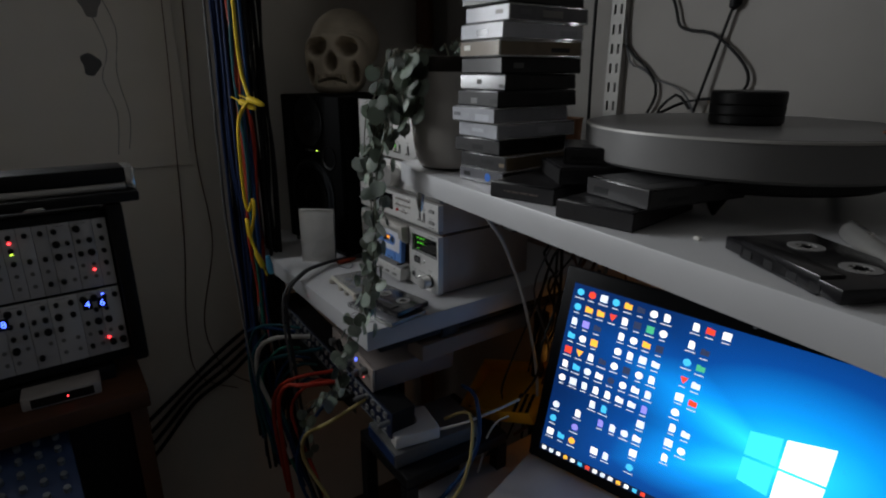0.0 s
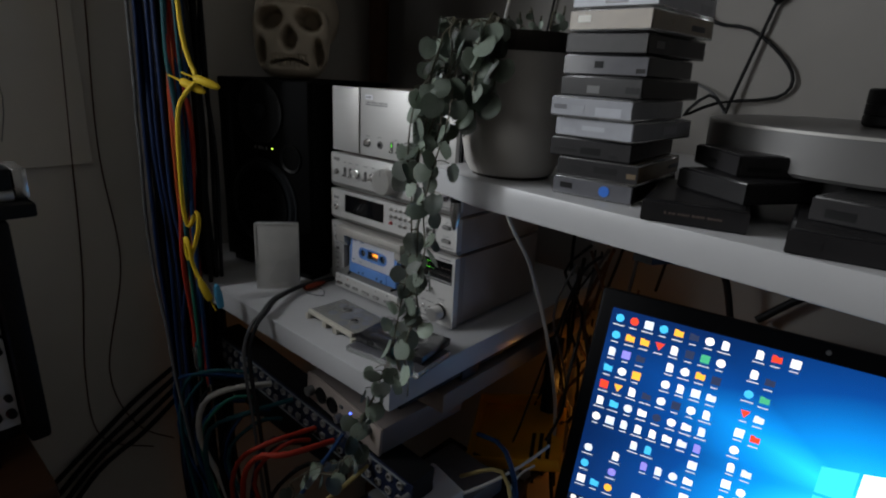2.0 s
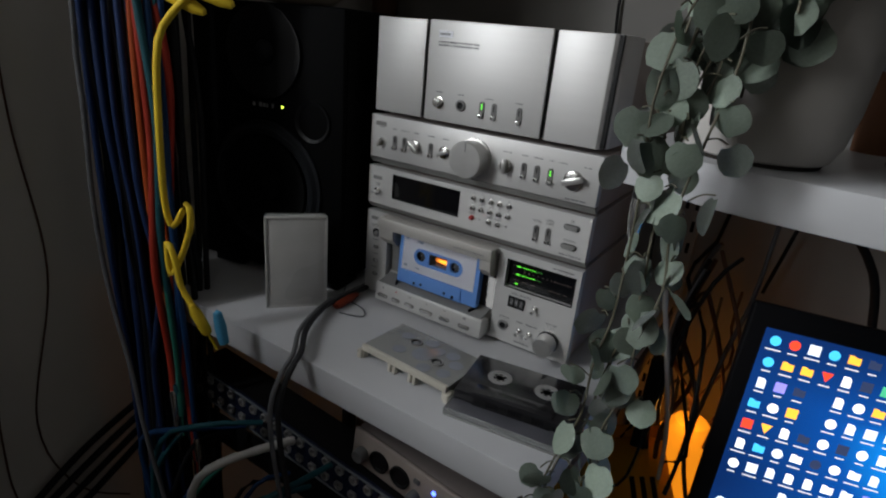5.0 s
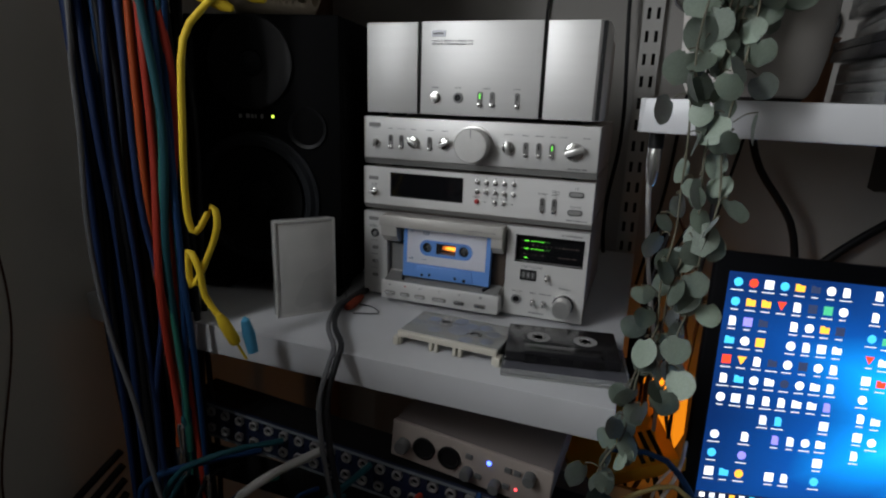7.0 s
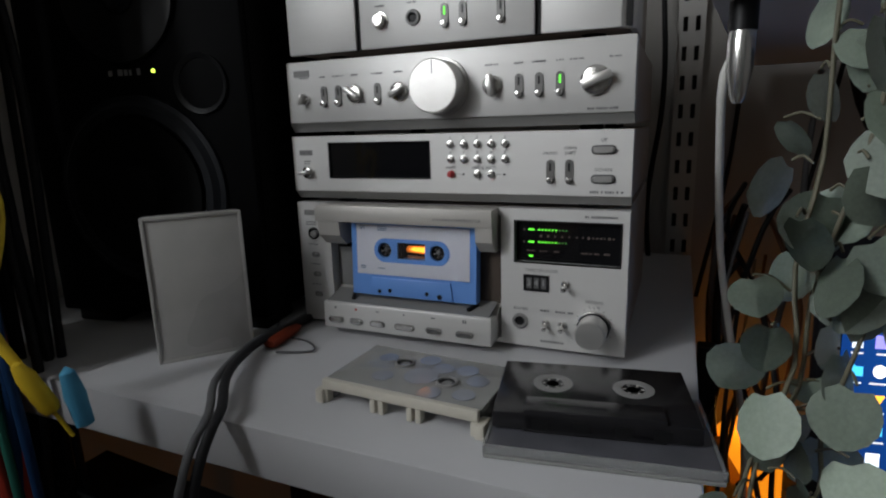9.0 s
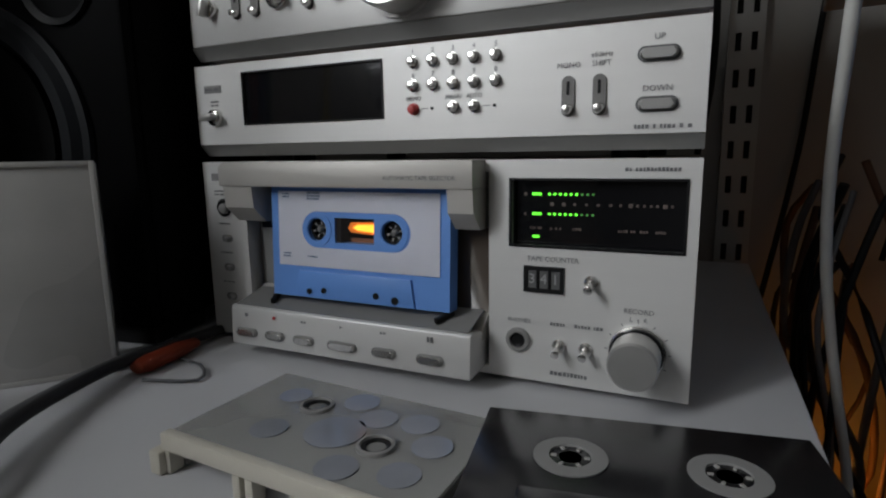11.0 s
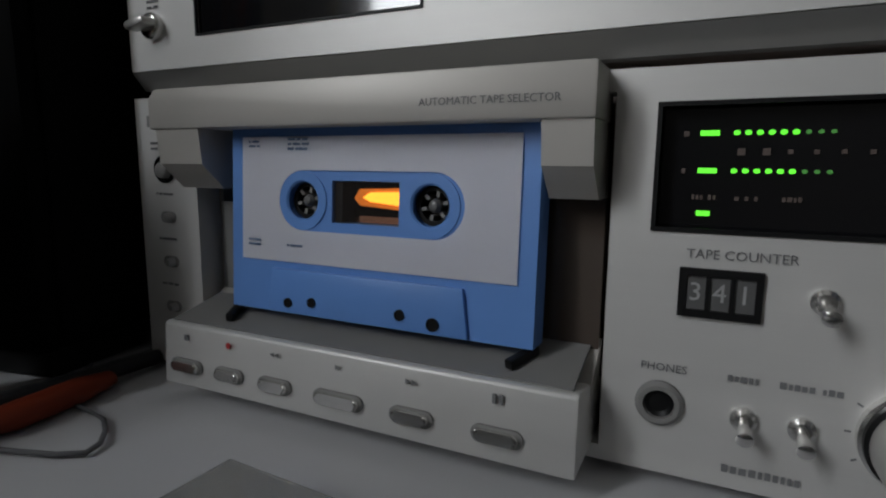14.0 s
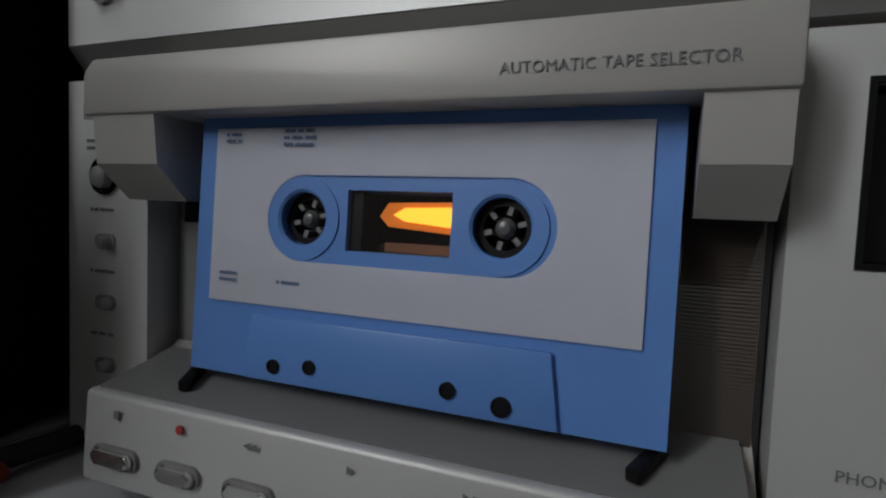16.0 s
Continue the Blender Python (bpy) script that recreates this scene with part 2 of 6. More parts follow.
def lathe(profile, n=32, bm=None, m=None):
    """Turns (r, z) points about z; r = 0 closes the end."""
    t = bmesh.new()
    rings = []
    for r, z in profile:
        if r <= 1e-6:
            rings.append([t.verts.new((0, 0, z))])
        else:
            rings.append([t.verts.new((r * math.cos(2 * math.pi * i / n), r * math.sin(2 * math.pi * i / n), z)) for i in range(n)])
    for a, b in zip(rings, rings[1:]):
        for i in range(n):
            j = (i + 1) % n
            if len(a) == 1 and len(b) == 1:
                continue
            if len(a) == 1:
                t.faces.new((a[0], b[i], b[j]))
            elif len(b) == 1:
                t.faces.new((a[i], a[j], b[0]))
            else:
                t.faces.new((a[i], a[j], b[j], b[i]))
    if m is not None:
        bmesh.ops.transform(t, matrix=m, verts=t.verts)
    return put(bm, t) if bm is not None else t


def prism(points, y0, y1, bevel=0.0, bm=None):
    """An outline in x and z, drawn out from y0 to y1."""
    t = bmesh.new()
    a = [t.verts.new((x, y0, z)) for x, z in points]
    b = [t.verts.new((x, y1, z)) for x, z in points]
    t.faces.new(a)
    t.faces.new(b[::-1])
    for i in range(len(a)):
        j = (i + 1) % len(a)
        t.faces.new((a[i], b[i], b[j], a[j]))
    if bevel:
        bmesh.ops.bevel(t, geom=t.edges[:], offset=bevel, segments=2, affect="EDGES", profile=0.5)
    return put(bm, t) if bm is not None else t


def slab(poly, z0, z1, bevel=0.0):
    """An outline in x and y, drawn up from z0 to z1."""
    t = prism(poly, z0, z1, bevel)
    bmesh.ops.transform(t, matrix=Matrix(((1, 0, 0, 0), (0, 0, 1, 0), (0, 1, 0, 0), (0, 0, 0, 1))), verts=t.verts)
    return t


def stadium(w, h, n=8):
    r = min(w, h) / 2
    pts = []
    for k, (cx, cz, a0) in enumerate(((w / 2 - r, h / 2 - r, 0), (-(w / 2 - r), h / 2 - r, 90), (-(w / 2 - r), -(h / 2 - r), 180), (w / 2 - r, -(h / 2 - r), 270))):
        for i in range(n + 1):
            a = radians(a0 + 90 * i / n)
            p = (cx + r * math.cos(a), cz + r * math.sin(a))
            if not pts or (abs(pts[-1][0] - p[0]) + abs(pts[-1][1] - p[1])) > 1e-6:
                pts.append(p)
    if abs(pts[0][0] - pts[-1][0]) + abs(pts[0][1] - pts[-1][1]) < 1e-6:
        pts.pop()
    return pts


def panel_with_holes(x0, x1, z0, z1, holes, y0, y1):
    """A plate with rectangular openings that go through it."""
    xs = sorted({x0, x1, *[h[0] for h in holes], *[h[1] for h in holes]})
    zs = sorted({z0, z1, *[h[2] for h in holes], *[h[3] for h in holes]})
    t = bmesh.new()
    for xa, xb in zip(xs, xs[1:]):
        for za, zb in zip(zs, zs[1:]):
            cx, cz = (xa + xb) / 2, (za + zb) / 2
            if not any(h[0] < cx < h[1] and h[2] < cz < h[3] for h in holes):
                box(xa, xb, y0, y1, za, zb, bm=t)
    bmesh.ops.remove_doubles(t, verts=t.verts, dist=1e-6)
    seen = {}
    for f in t.faces:
        c = f.calc_center_median()
        seen.setdefault((round(c.x, 6), round(c.y, 6), round(c.z, 6)), []).append(f)
    bmesh.ops.delete(t, geom=[f for fs in seen.values() if len(fs) > 1 for f in fs], context="FACES_ONLY")
    return t


def cable(name, pts, r, material, parent=None, label="", category="cable", group=""):
    """A round cable through the points, as a mesh tube."""
    P = [Vector(p) for p in pts]
    dense = []
    for i in range(len(P) - 1):
        p0, p1, p2, p3 = P[max(i - 1, 0)], P[i], P[i + 1], P[min(i + 2, len(P) - 1)]
        k = max(3, min(14, int((p2 - p1).length / 0.018)))
        for s in range(k):
            u = s / k
            dense.append(0.5 * (2 * p1 + (p2 - p0) * u + (2 * p0 - 5 * p1 + 4 * p2 - p3) * u * u + (3 * p1 - p0 - 3 * p2 + p3) * u ** 3))
    dense.append(P[-1])
    t = bmesh.new()
    n = 8
    prev, up = None, Vector((0.3, 0.2, 0.93))
    for i, p in enumerate(dense):
        d = (dense[min(i + 1, len(dense) - 1)] - dense[max(i - 1, 0)]).normalized()
        a = d.cross(up)
        if a.length < 1e-3:
            a = d.cross(Vector((1, 0, 0)))
        a.normalize()
        b = d.cross(a)
        up = -b if (-b).dot(up) > 0 else b
        ring = [t.verts.new(p + r * (math.cos(2 * math.pi * j / n) * a + math.sin(2 * math.pi * j / n) * b)) for j in range(n)]
        if prev:
            off = min(range(n), key=lambda o: (ring[o].co - prev[0].co).length)
            ring = ring[off:] + ring[:off]
            if (ring[1].co - prev[1].co).length > (ring[-1].co - prev[1].co).length:
                ring = [ring[0]] + ring[:0:-1]
            for j in range(n):
                t.faces.new((prev[j], prev[(j + 1) % n], ring[(j + 1) % n], ring[j]))
        else:
            t.faces.new(ring)
        prev = ring
    t.faces.new(prev)
    ob = link(name, t, material, parent, smooth=80)
    return tagged(ob, label, category if parent is None else "", group)


def words(text, size, m, material, parent, name="lettering", align="CENTER", label=""):
    """Flat lettering in the built-in font, as a mesh; it reads along x and rises along z of m, facing -y."""
    cu = bpy.data.curves.new(name, "FONT")
    cu.body, cu.size, cu.align_x, cu.align_y, cu.extrude = text, size, align, "CENTER", 0.00005
    cu.resolution_u = 2
    tmp = bpy.data.objects.new("tmp", cu)
    me = bpy.data.meshes.new_from_object(tmp)
    bpy.data.objects.remove(tmp)
    me.name = name
    me.materials.clear()
    me.materials.append(material)
    ob = new(name, me)
    ob.parent = parent
    ob.matrix_local = m @ pose(0, 0, 0, 90, 0, 0)
    if label:
        ob["label"] = label
    return ob


def bars(x, z, w, h, rows, material, parent, y=-0.0003, name="unread_print"):
    """Plain bars where small print cannot be read."""
    t = bmesh.new()
    rnd = random.Random(int(abs(x * 7919 + z * 104729) * 1000))
    for r in range(rows):
        zz = z - r * h * 1.6
        cx = x - w / 2
        while cx < x + w / 2 - h * 0.6:
            k = min(h * rnd.uniform(0.35, 0.75), x + w / 2 - cx)
            box(cx, cx + k, y - 0.0001, y + 0.0001, zz - h * 0.42, zz + h * rnd.uniform(0.25, 0.42), bm=t)
            cx += k + h * (0.22 if rnd.random() < 0.8 else 0.8)
    return part(name, t, material, parent, smooth=0)


def out(x, z, y=0.0):
    """The pose on a front panel whose z points out of it."""
    return pose(x, y, z, 90, 0, 0)


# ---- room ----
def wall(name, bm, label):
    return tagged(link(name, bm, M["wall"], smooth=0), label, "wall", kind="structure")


T = 0.12
tagged(link("floor", box(XL - T, XR + T, YF - T, YB + T, -0.1, 0.0), M["floor"], smooth=0), "dark brown wooden floor in shadow", "floor", kind="structure")
tagged(link("ceiling", box(XL - T, XR + T, YF - T, YB + T, ZC, ZC + 0.1), M["ceiling"], smooth=0), "plain off-white ceiling", "ceiling", kind="structure")
wall("wall_back", box(XL, XR, YB, YB + T, 0, ZC), "off-white painted wall behind the shelves, toned down for its dimmer light")
# unseen walls, their dark tone chosen to limit bounce light in the room
M["dim"] = mat("low_bounce_wall", (0.26, 0.25, 0.235), 0.9, var=0.25, scale=6, bump=0.3, bscale=40)
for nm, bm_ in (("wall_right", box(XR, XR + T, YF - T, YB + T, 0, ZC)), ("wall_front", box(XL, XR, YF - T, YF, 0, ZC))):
    tagged(link(nm, bm_, M["dim"], smooth=0), "unseen wall closing the room, darkened to bounce less light", "wall", kind="structure")
t = panel_with_holes(YF - T, YB + T, 0, ZC, [WIN], 0, T)
bmesh.ops.transform(t, matrix=Matrix(((0, -1, 0, XL), (1, 0, 0, 0), (0, 0, 1, 0), (0, 0, 0, 1))), verts=t.verts)
wl = wall("wall_left", t, "off-white painted wall with a pinned sheet and thin wires, lightened for missing bounce light")
# the left wall's lighter tone stands in for bounce light
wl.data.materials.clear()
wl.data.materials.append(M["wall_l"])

win = thing("window_1", pose(XL, (WIN[0] + WIN[1]) / 2, WIN[2], 0, 0, 90), "white framed window in the side wall", "window", kind="structure")
ww, wh = WIN[1] - WIN[0], WIN[3] - WIN[2]
t = panel_with_holes(-ww / 2, ww / 2, 0, wh, [(-ww / 2 + 0.05, -0.03, 0.05, wh - 0.05), (0.03, ww / 2 - 0.05, 0.05, wh - 0.05)], 0.06, 0.10)
part("window_frame", t, M["whitecase"], win, smooth=0)
for sx in (-1, 1):
    g = part("pane", box(-ww / 4 + 0.04, ww / 4 - 0.04, -0.002, 0.002, 0.05, wh - 0.05), M["clear"], win, m=pose(sx * ww / 4, 0.085, 0), smooth=0)
    g.visible_shadow = False

curt = thing("curtain", pose(XL - 0.075, -1.41, WIN[2], 0, 0, 90), "pale curtain drawn across most of the window", "curtain")
tcu = bmesh.new()
nf = 60
ra = [tcu.verts.new((-0.47 + 0.94 * k / nf, 0.008 * math.sin(k * 1.25), 0.0)) for k in range(nf + 1)]
rz = [tcu.verts.new((-0.47 + 0.94 * k / nf, 0.008 * math.sin(k * 1.25), WIN[3] - WIN[2])) for k in range(nf + 1)]
for k in range(nf):
    tcu.faces.new((ra[k], ra[k + 1], rz[k + 1], rz[k]))
bmesh.ops.solidify(tcu, geom=tcu.faces[:], thickness=0.002)
part("cloth", tcu, M["card"], curt, smooth=60)

# sheet pinned to the left wall, with a figure study in grey line
sheet = thing("wall_sheet", pose(XL + 0.003, -0.52, 1.02, 0, 0, 90), "large off-white paper sheet pinned flat to the wall", "poster")
part("sheet", box(-0.085, 0.285, -0.0015, 0.0015, 0.0, 1.0, 0.0005, 1), M["paper"], sheet)
for k, (x, z, w, h) in enumerate(((0.15, 0.30, 0.035, 0.05), (0.135, 0.195, 0.03, 0.04))):
    part("ink_shape", prism([(x + w * 0.5 * math.cos(a) * (1 + 0.3 * math.sin(3 * a + k)), z + h * 0.5 * math.sin(a)) for a in [2 * math.pi * i / 16 for i in range(16)]], -0.0022, -0.0016),
         M["darkgrey"] if k else M["midgrey"], sheet, smooth=0)
for pts in (((0.15, 0.28), (0.165, 0.22), (0.15, 0.17), (0.165, 0.11), (0.155, 0.03)), ((0.16, 0.33), (0.185, 0.26), (0.175, 0.18), (0.185, 0.10), (0.175, 0.04))):
    cable("pencil_line", [(x, -0.0018, z) for x, z in pts], 0.0007, M["midgrey"], sheet)

# ---- shelves ----
lower = thing("lower_shelf", pose(0, 0, SHELF), "white laminate shelf board holding the small hi-fi stack", "shelf")
part("board", slab([(-0.29, -0.135), (-0.21, -0.15), (0.302, -0.156), (0.302, 0.345), (-0.29, 0.345)], -0.031, 0, 0.0015), M["shelf"], lower)
for y in (-0.02, 0.2):
    part("bracket", box(0.280, 0.296, y, y + 0.035, -0.052, -0.0315, 0.002), M["black"], lower)
part("cross_rail", box(0.272, 0.293, -0.13, 0.34, -0.045, -0.0315, 0.002), M["black"], lower, "black rail under the board")
M["underboard"] = mat("brown_grey_board", (0.20, 0.155, 0.13), 0.6, var=0.25, scale=30, stretch=(1, 0.2, 1))
part("under_board", box(0.255, 0.300, -0.06, 0.34, -0.080, -0.0525, 0.0015), M["underboard"], lower, "brown-grey board under the shelf edge")
part("cross_rail", box(-0.28, 0.268, 0.30, 0.33, -0.062, -0.0315, 0.002), M["black"], lower)

upper = thing("upper_shelf", pose(0.345, -0.107, UP, 0, 0, -6.5), "white laminate shelf board with rounded worn front edge", "shelf")
part("board", slab([(-0.056, 0.018), (-0.052, 0.012), (0.022, -0.004), (1.55, -0.004), (1.55, 0.42), (-0.056, 0.42)], -0.0265, 0, 0.0015), M["shelf"], upper)
plug = thing("hanging_plug", pose(0.307, -0.066, UP - 0.0268), "chromed jack plug with black collar hanging under the shelf", "plug")
part("collar", lathe([(0, 0), (0.0062, 0), (0.0062, -0.013), (0, -0.013)], 20), M["black"], plug)
part("plug_sleeve", lathe([(0, -0.0132), (0.0056, -0.0132), (0.0060, -0.018), (0.0056, -0.030), (0.0035, -0.042), (0.002, -0.045), (0, -0.045)], 24), M["chrome"], plug, "polished metal sleeve")
for x in (0.19, 1.0):
    part("bracket", prism([(0, -0.0270), (0.40, -0.0270), (0.40, -0.10), (0.36, -0.10), (0.0, -0.040)], -0.008, 0.008), M["black"], upper, m=pose(x, 0.02, 0, 0, 0, 90))


def wall_rail(x, z0, z1):
    e = thing("wall_rail", pose(x, YB, z0), "white slotted steel shelf upright screwed to the wall", "shelf rail", "slotted uprights on the wall")
    n = int((z1 - z0) / 0.032)
    holes = []
    for i in range(n):
        z = 0.012 + i * 0.032
        holes += [(-0.009, -0.004, z, z + 0.016), (0.004, 0.009, z, z + 0.016)]
    part("face", panel_with_holes(-0.0145, 0.0145, 0, z1 - z0, holes, -0.013, -0.0115), M["rail"], e, smooth=0)
    for s in (-1, 1):
        part("flange", box(s * 0.0135 - 0.001, s * 0.0135 + 0.001, -0.0115, -0.0005, 0, z1 - z0), M["rail"], e, smooth=0)
    part("slot_backing", box(-0.0124, 0.0124, -0.003, -0.001, 0, z1 - z0), M["black"], e, smooth=0)


wall_rail(0.287, 0.55, 1.9)
wall_rail(1.05, 0.55, 1.9)

# a boxed-in pipe in the corner of the room
tagged(link("corner_pipe", lathe([(0.0, 0.0), (0.021, 0.0), (0.021, ZC), (0.0, ZC)], 20, m=pose(XL + 0.05, YB - 0.05, 0)), M["cbrown"]), "dark brown vertical pipe in the corner of the room", "pipe")
over = thing("dark_wall_shelf", pose(-0.295, 0.02, 1.42), "dark brown shelf board high above the loudspeaker", "shelf")
part("board", box(0, 0.34, 0, 0.33, -0.02, 0, 0.002), M["cbrown"], over)


# ---- hi-fi stack ----
W = 0.257


def slide_switch(parent, x, z, h=0.0155, lit=False):
    s = part("slide_switch", prism(stadium(0.0052, h), -0.0009, 0.0008), M["switch"], parent, m=pose(x, 0, z))
    part("slot", box(-0.0006, 0.0006, -0.00115, -0.0008, 0.0005, h * 0.36), M["green"] if lit else M["black"], s, smooth=0)
    part("cap", lathe([(0.0021, 0), (0.0021, 0.0022), (0.0016, 0.0034), (0, 0.0037)], 16), M["chrome"], s, m=out(0, -h * 0.32, -0.0009))
    return s


def lever_knob(parent, x, z, r=0.0062, turn=30, flag=True):
    k = part("rotary_switch", lathe([(r, 0), (r, 0.002), (r * 0.92, 0.0026), (r * 0.75, 0.003), (0, 0.003)], 28), M["chrome"], parent, m=out(x, z))
    if flag:
        t = box(-r * 0.30, r * 0.30, -r * 0.95, r * 1.1, 0.003, 0.0085, 0.0009)
        part("grip", t, M["knob"], k, m=pose(0, 0, 0, 0, 0, turn))
    return k


def jack(parent, x, z, r=0.0053):
    j = part("phones_jack", lathe([(r, 0), (r, 0.0012), (r * 0.85, 0.002), (r * 0.66, 0.002), (r * 0.6, 0.0004)], 28), M["midgrey"], parent, m=out(x, z))
    part("socket_hole", lathe([(r * 0.62, 0.0003), (r * 0.58, 0.0013), (r * 0.4, 0.0006), (0, 0.0005)], 24), M["black"], j)
    return j


def toggle(parent, x, z, l=0.011):
    b = part("toggle_switch", lathe([(0.0029, 0), (0.0029, 0.0012), (0.002, 0.002), (0, 0.002)], 18), M["chrome"], parent, m=out(x, z))
    part("lever", lathe([(0.0011, 0), (0.0016, l * 0.8), (0.0019, l * 0.95), (0.0012, l), (0, l)], 14), M["chrome"], b, m=pose(0, 0, 0.001, 12, 0, 0))
    return b


def round_button(parent, x, z, material, first=None):
    m = out(x, z)
    if first is not None:
        return again("round_button", first, parent, m)
    return part("round_button", lathe([(0.0027, 0), (0.0027, 0.0006), (0.0022, 0.0007), (0.0022, 0.0028), (0.0016, 0.0037), (0, 0.004)], 18), material, parent, m=m)


def oval_key(parent, x, z, w=0.0135, h=0.0038):
    s = part("push_key_frame", prism(stadium(w + 0.0020, h + 0.0020), -0.0007, 0.0008), M["darkgrey"], parent, m=pose(x, 0, z))
    part("push_key", prism(stadium(w, h), -0.0028, -0.0002, 0.0007), M["strip"], s)
    return s


def unit(name, z0, z1, label, depth=0.20, strip=0.0065, holes=(), well=None):
    """One silver component: a case, a front panel and, below it, a slanting grey strip."""
    e = thing(name, pose(0, 0, z0), label, "hi-fi unit", "stacked silver hi-fi units")
    h = z1 - z0
    part("case", box(0.0015, W - 0.0015, 0.0235 if well else 0.0105, depth, 0.0012, h - 0.0018, 0.001), M["side"], e)
    if well:
        part("case_cheek", box(0.0015, well[0], 0.0105, 0.0232, 0.0012, h - 0.0018), M["side"], e, smooth=0)
        part("case_cheek", box(well[1], W - 0.0015, 0.0105, 0.0232, 0.0012, h - 0.0018), M["side"], e, smooth=0)
    if holes:
        t = panel_with_holes(0, W, strip, h - 0.001, holes, 0, 0.010)
        part("front_panel", t, M["silver"], e, smooth=0)
    else:
        part("front_panel", box(0, W, 0, 0.010, strip, h - 0.001, 0.0012), M["silver"], e)
    if strip:
        t = bmesh.new()
        v = [t.verts.new(c) for x in (0, W) for c in ((x, 0, strip - 0.0003), (x, 0.010, strip - 0.0003), (x, 0.010, 0.0008), (x, 0.005, 0.0008))]
        for q in ((0, 1, 2, 3), (7, 6, 5, 4), (0, 3, 7, 4), (3, 2, 6, 7), (2, 1, 5, 6), (1, 0, 4, 5)):
            t.faces.new([v[i] for i in q])
        part("lower_strip", t, M["strip"], e, "slanting dark grey strip", smooth=0)
    for x in (0.03, W - 0.03):
        for y in (0.03, depth - 0.03):
            part("foot", lathe([(0, -0.0035), (0.008, -0.0035), (0.008, 0.0013), (0, 0.0013)], 16), M["black"], e, m=pose(x, y, 0))
    return e


# power amplifier
ZA = 1.0635
amp = thing("power_amplifier", pose(0, 0, ZA), "brushed silver power amplifier with three front panels and black grooves", "amplifier", "stacked silver hi-fi units")
HA = 0.0935
part("case", box(0.008, W - 0.008, 0.0115, 0.19, 0.001, HA - 0.003, 0.002), M["side"], amp)
part("groove_backing", box(0.004, W - 0.004, 0.004, 0.0112, 0.0012, HA - 0.001), M["black"], amp, smooth=0)
part("front_panel", box(0.0675, 0.1945, 0.0, 0.0038, 0.0005, HA, 0.0012), M["silver"], amp)
part("side_panel", box(0.004, 0.0635, 0.0006, 0.0038, 0.0005, HA - 0.0005, 0.0015), M["silver"], amp)
part("side_panel", slab([(0.1985, 0.0006), (0.247, 0.0006), (0.255, 0.012), (0.255, 0.06), (0.2515, 0.06), (0.2515, 0.013), (0.245, 0.0038), (0.1985, 0.0038)], 0.0005, HA - 0.0005, 0.0008), M["silver"], amp)
part("name_badge", box(0.079, 0.0945, -0.0005, 0.0003, 0.0785, 0.0845), M["label"], amp, smooth=0)
bars(0.0867, 0.0815, 0.012, 0.0024, 1, M["ink"], amp, -0.0007)
bars(0.102, 0.0745, 0.045, 0.0019, 2, M["ink"], amp)
for x in (0.085, 0.110, 0.140, 0.172):
    bars(x, 0.0285, 0.008, 0.0014, 1, M["ink"], amp)
part("power_button", lathe([(0.0058, 0), (0.0058, 0.0008), (0.0047, 0.001), (0.0047, 0.0045), (0.0038, 0.0055), (0, 0.0058)], 28), M["chrome"], amp, m=out(0.0845, 0.0185))
jack(amp, 0.1100, 0.0185)
slide_switch(amp, 0.1335, 0.0175, 0.0160, True)
slide_switch(amp, 0.1465, 0.0175, 0.0160)
slide_switch(amp, 0.1725, 0.0170, 0.0160)
for x in (0.03, W - 0.03):
    for y in (0.03, 0.16):
        part("foot", lathe([(0, -0.003), (0.008, -0.003), (0.008, 0.0013), (0, 0.0013)], 16), M["black"], amp, m=pose(x, y, 0))

# control amplifier
ZP = 1.0065
pre = unit("control_amplifier", ZP, 1.0605, "silver control amplifier with a large volume knob", strip=0.0075)
zc = 0.0275
part("name_badge", box(0.007, 0.021, -0.0005, 0.0003, 0.042, 0.0465), M["midgrey"], pre, smooth=0)
lever_knob(pre, 0.016, zc - 0.002, 0.0042, 160)
for x in (0.0335, 0.0462, 0.0795, 0.1845, 0.1978):
    slide_switch(pre, x, zc - 0.001)
slide_switch(pre, 0.2112, zc - 0.001, lit=True)
lever_knob(pre, 0.0608, zc, 0.0066, 55)
lever_knob(pre, 0.0972, zc, 0.0066, -60)
lever_knob(pre, 0.1665, zc, 0.0066, 5)
lever_knob(pre, 0.2335, zc, 0.0092, -70)
vk = part("volume_knob", lathe([(0.0195, 0), (0.0195, 0.0028), (0.0178, 0.0031), (0.0178, 0.017), (0.0168, 0.0182), (0, 0.0182)], 56), M["knob"], pre, "large turned aluminium knob", m=out(0.1305, zc + 0.001))
part("pointer_line", box(-0.0004, 0.0004, 0.008, 0.0165, 0.0182, 0.0185), M["ink"], vk, smooth=0)
for x, w in ((0.016, 0.008), (0.0335, 0.007), (0.0462, 0.009), (0.0608, 0.006), (0.0795, 0.009), (0.0972, 0.008), (0.1665, 0.010), (0.1845, 0.007), (0.1978, 0.009), (0.2112, 0.005), (0.222, 0.009), (0.245, 0.008)):
    bars(x, zc + 0.0135, w, 0.0013, 1, M["ink"], pre)
bars(0.238, 0.0105, 0.019, 0.0018, 1, M["ink"], pre)

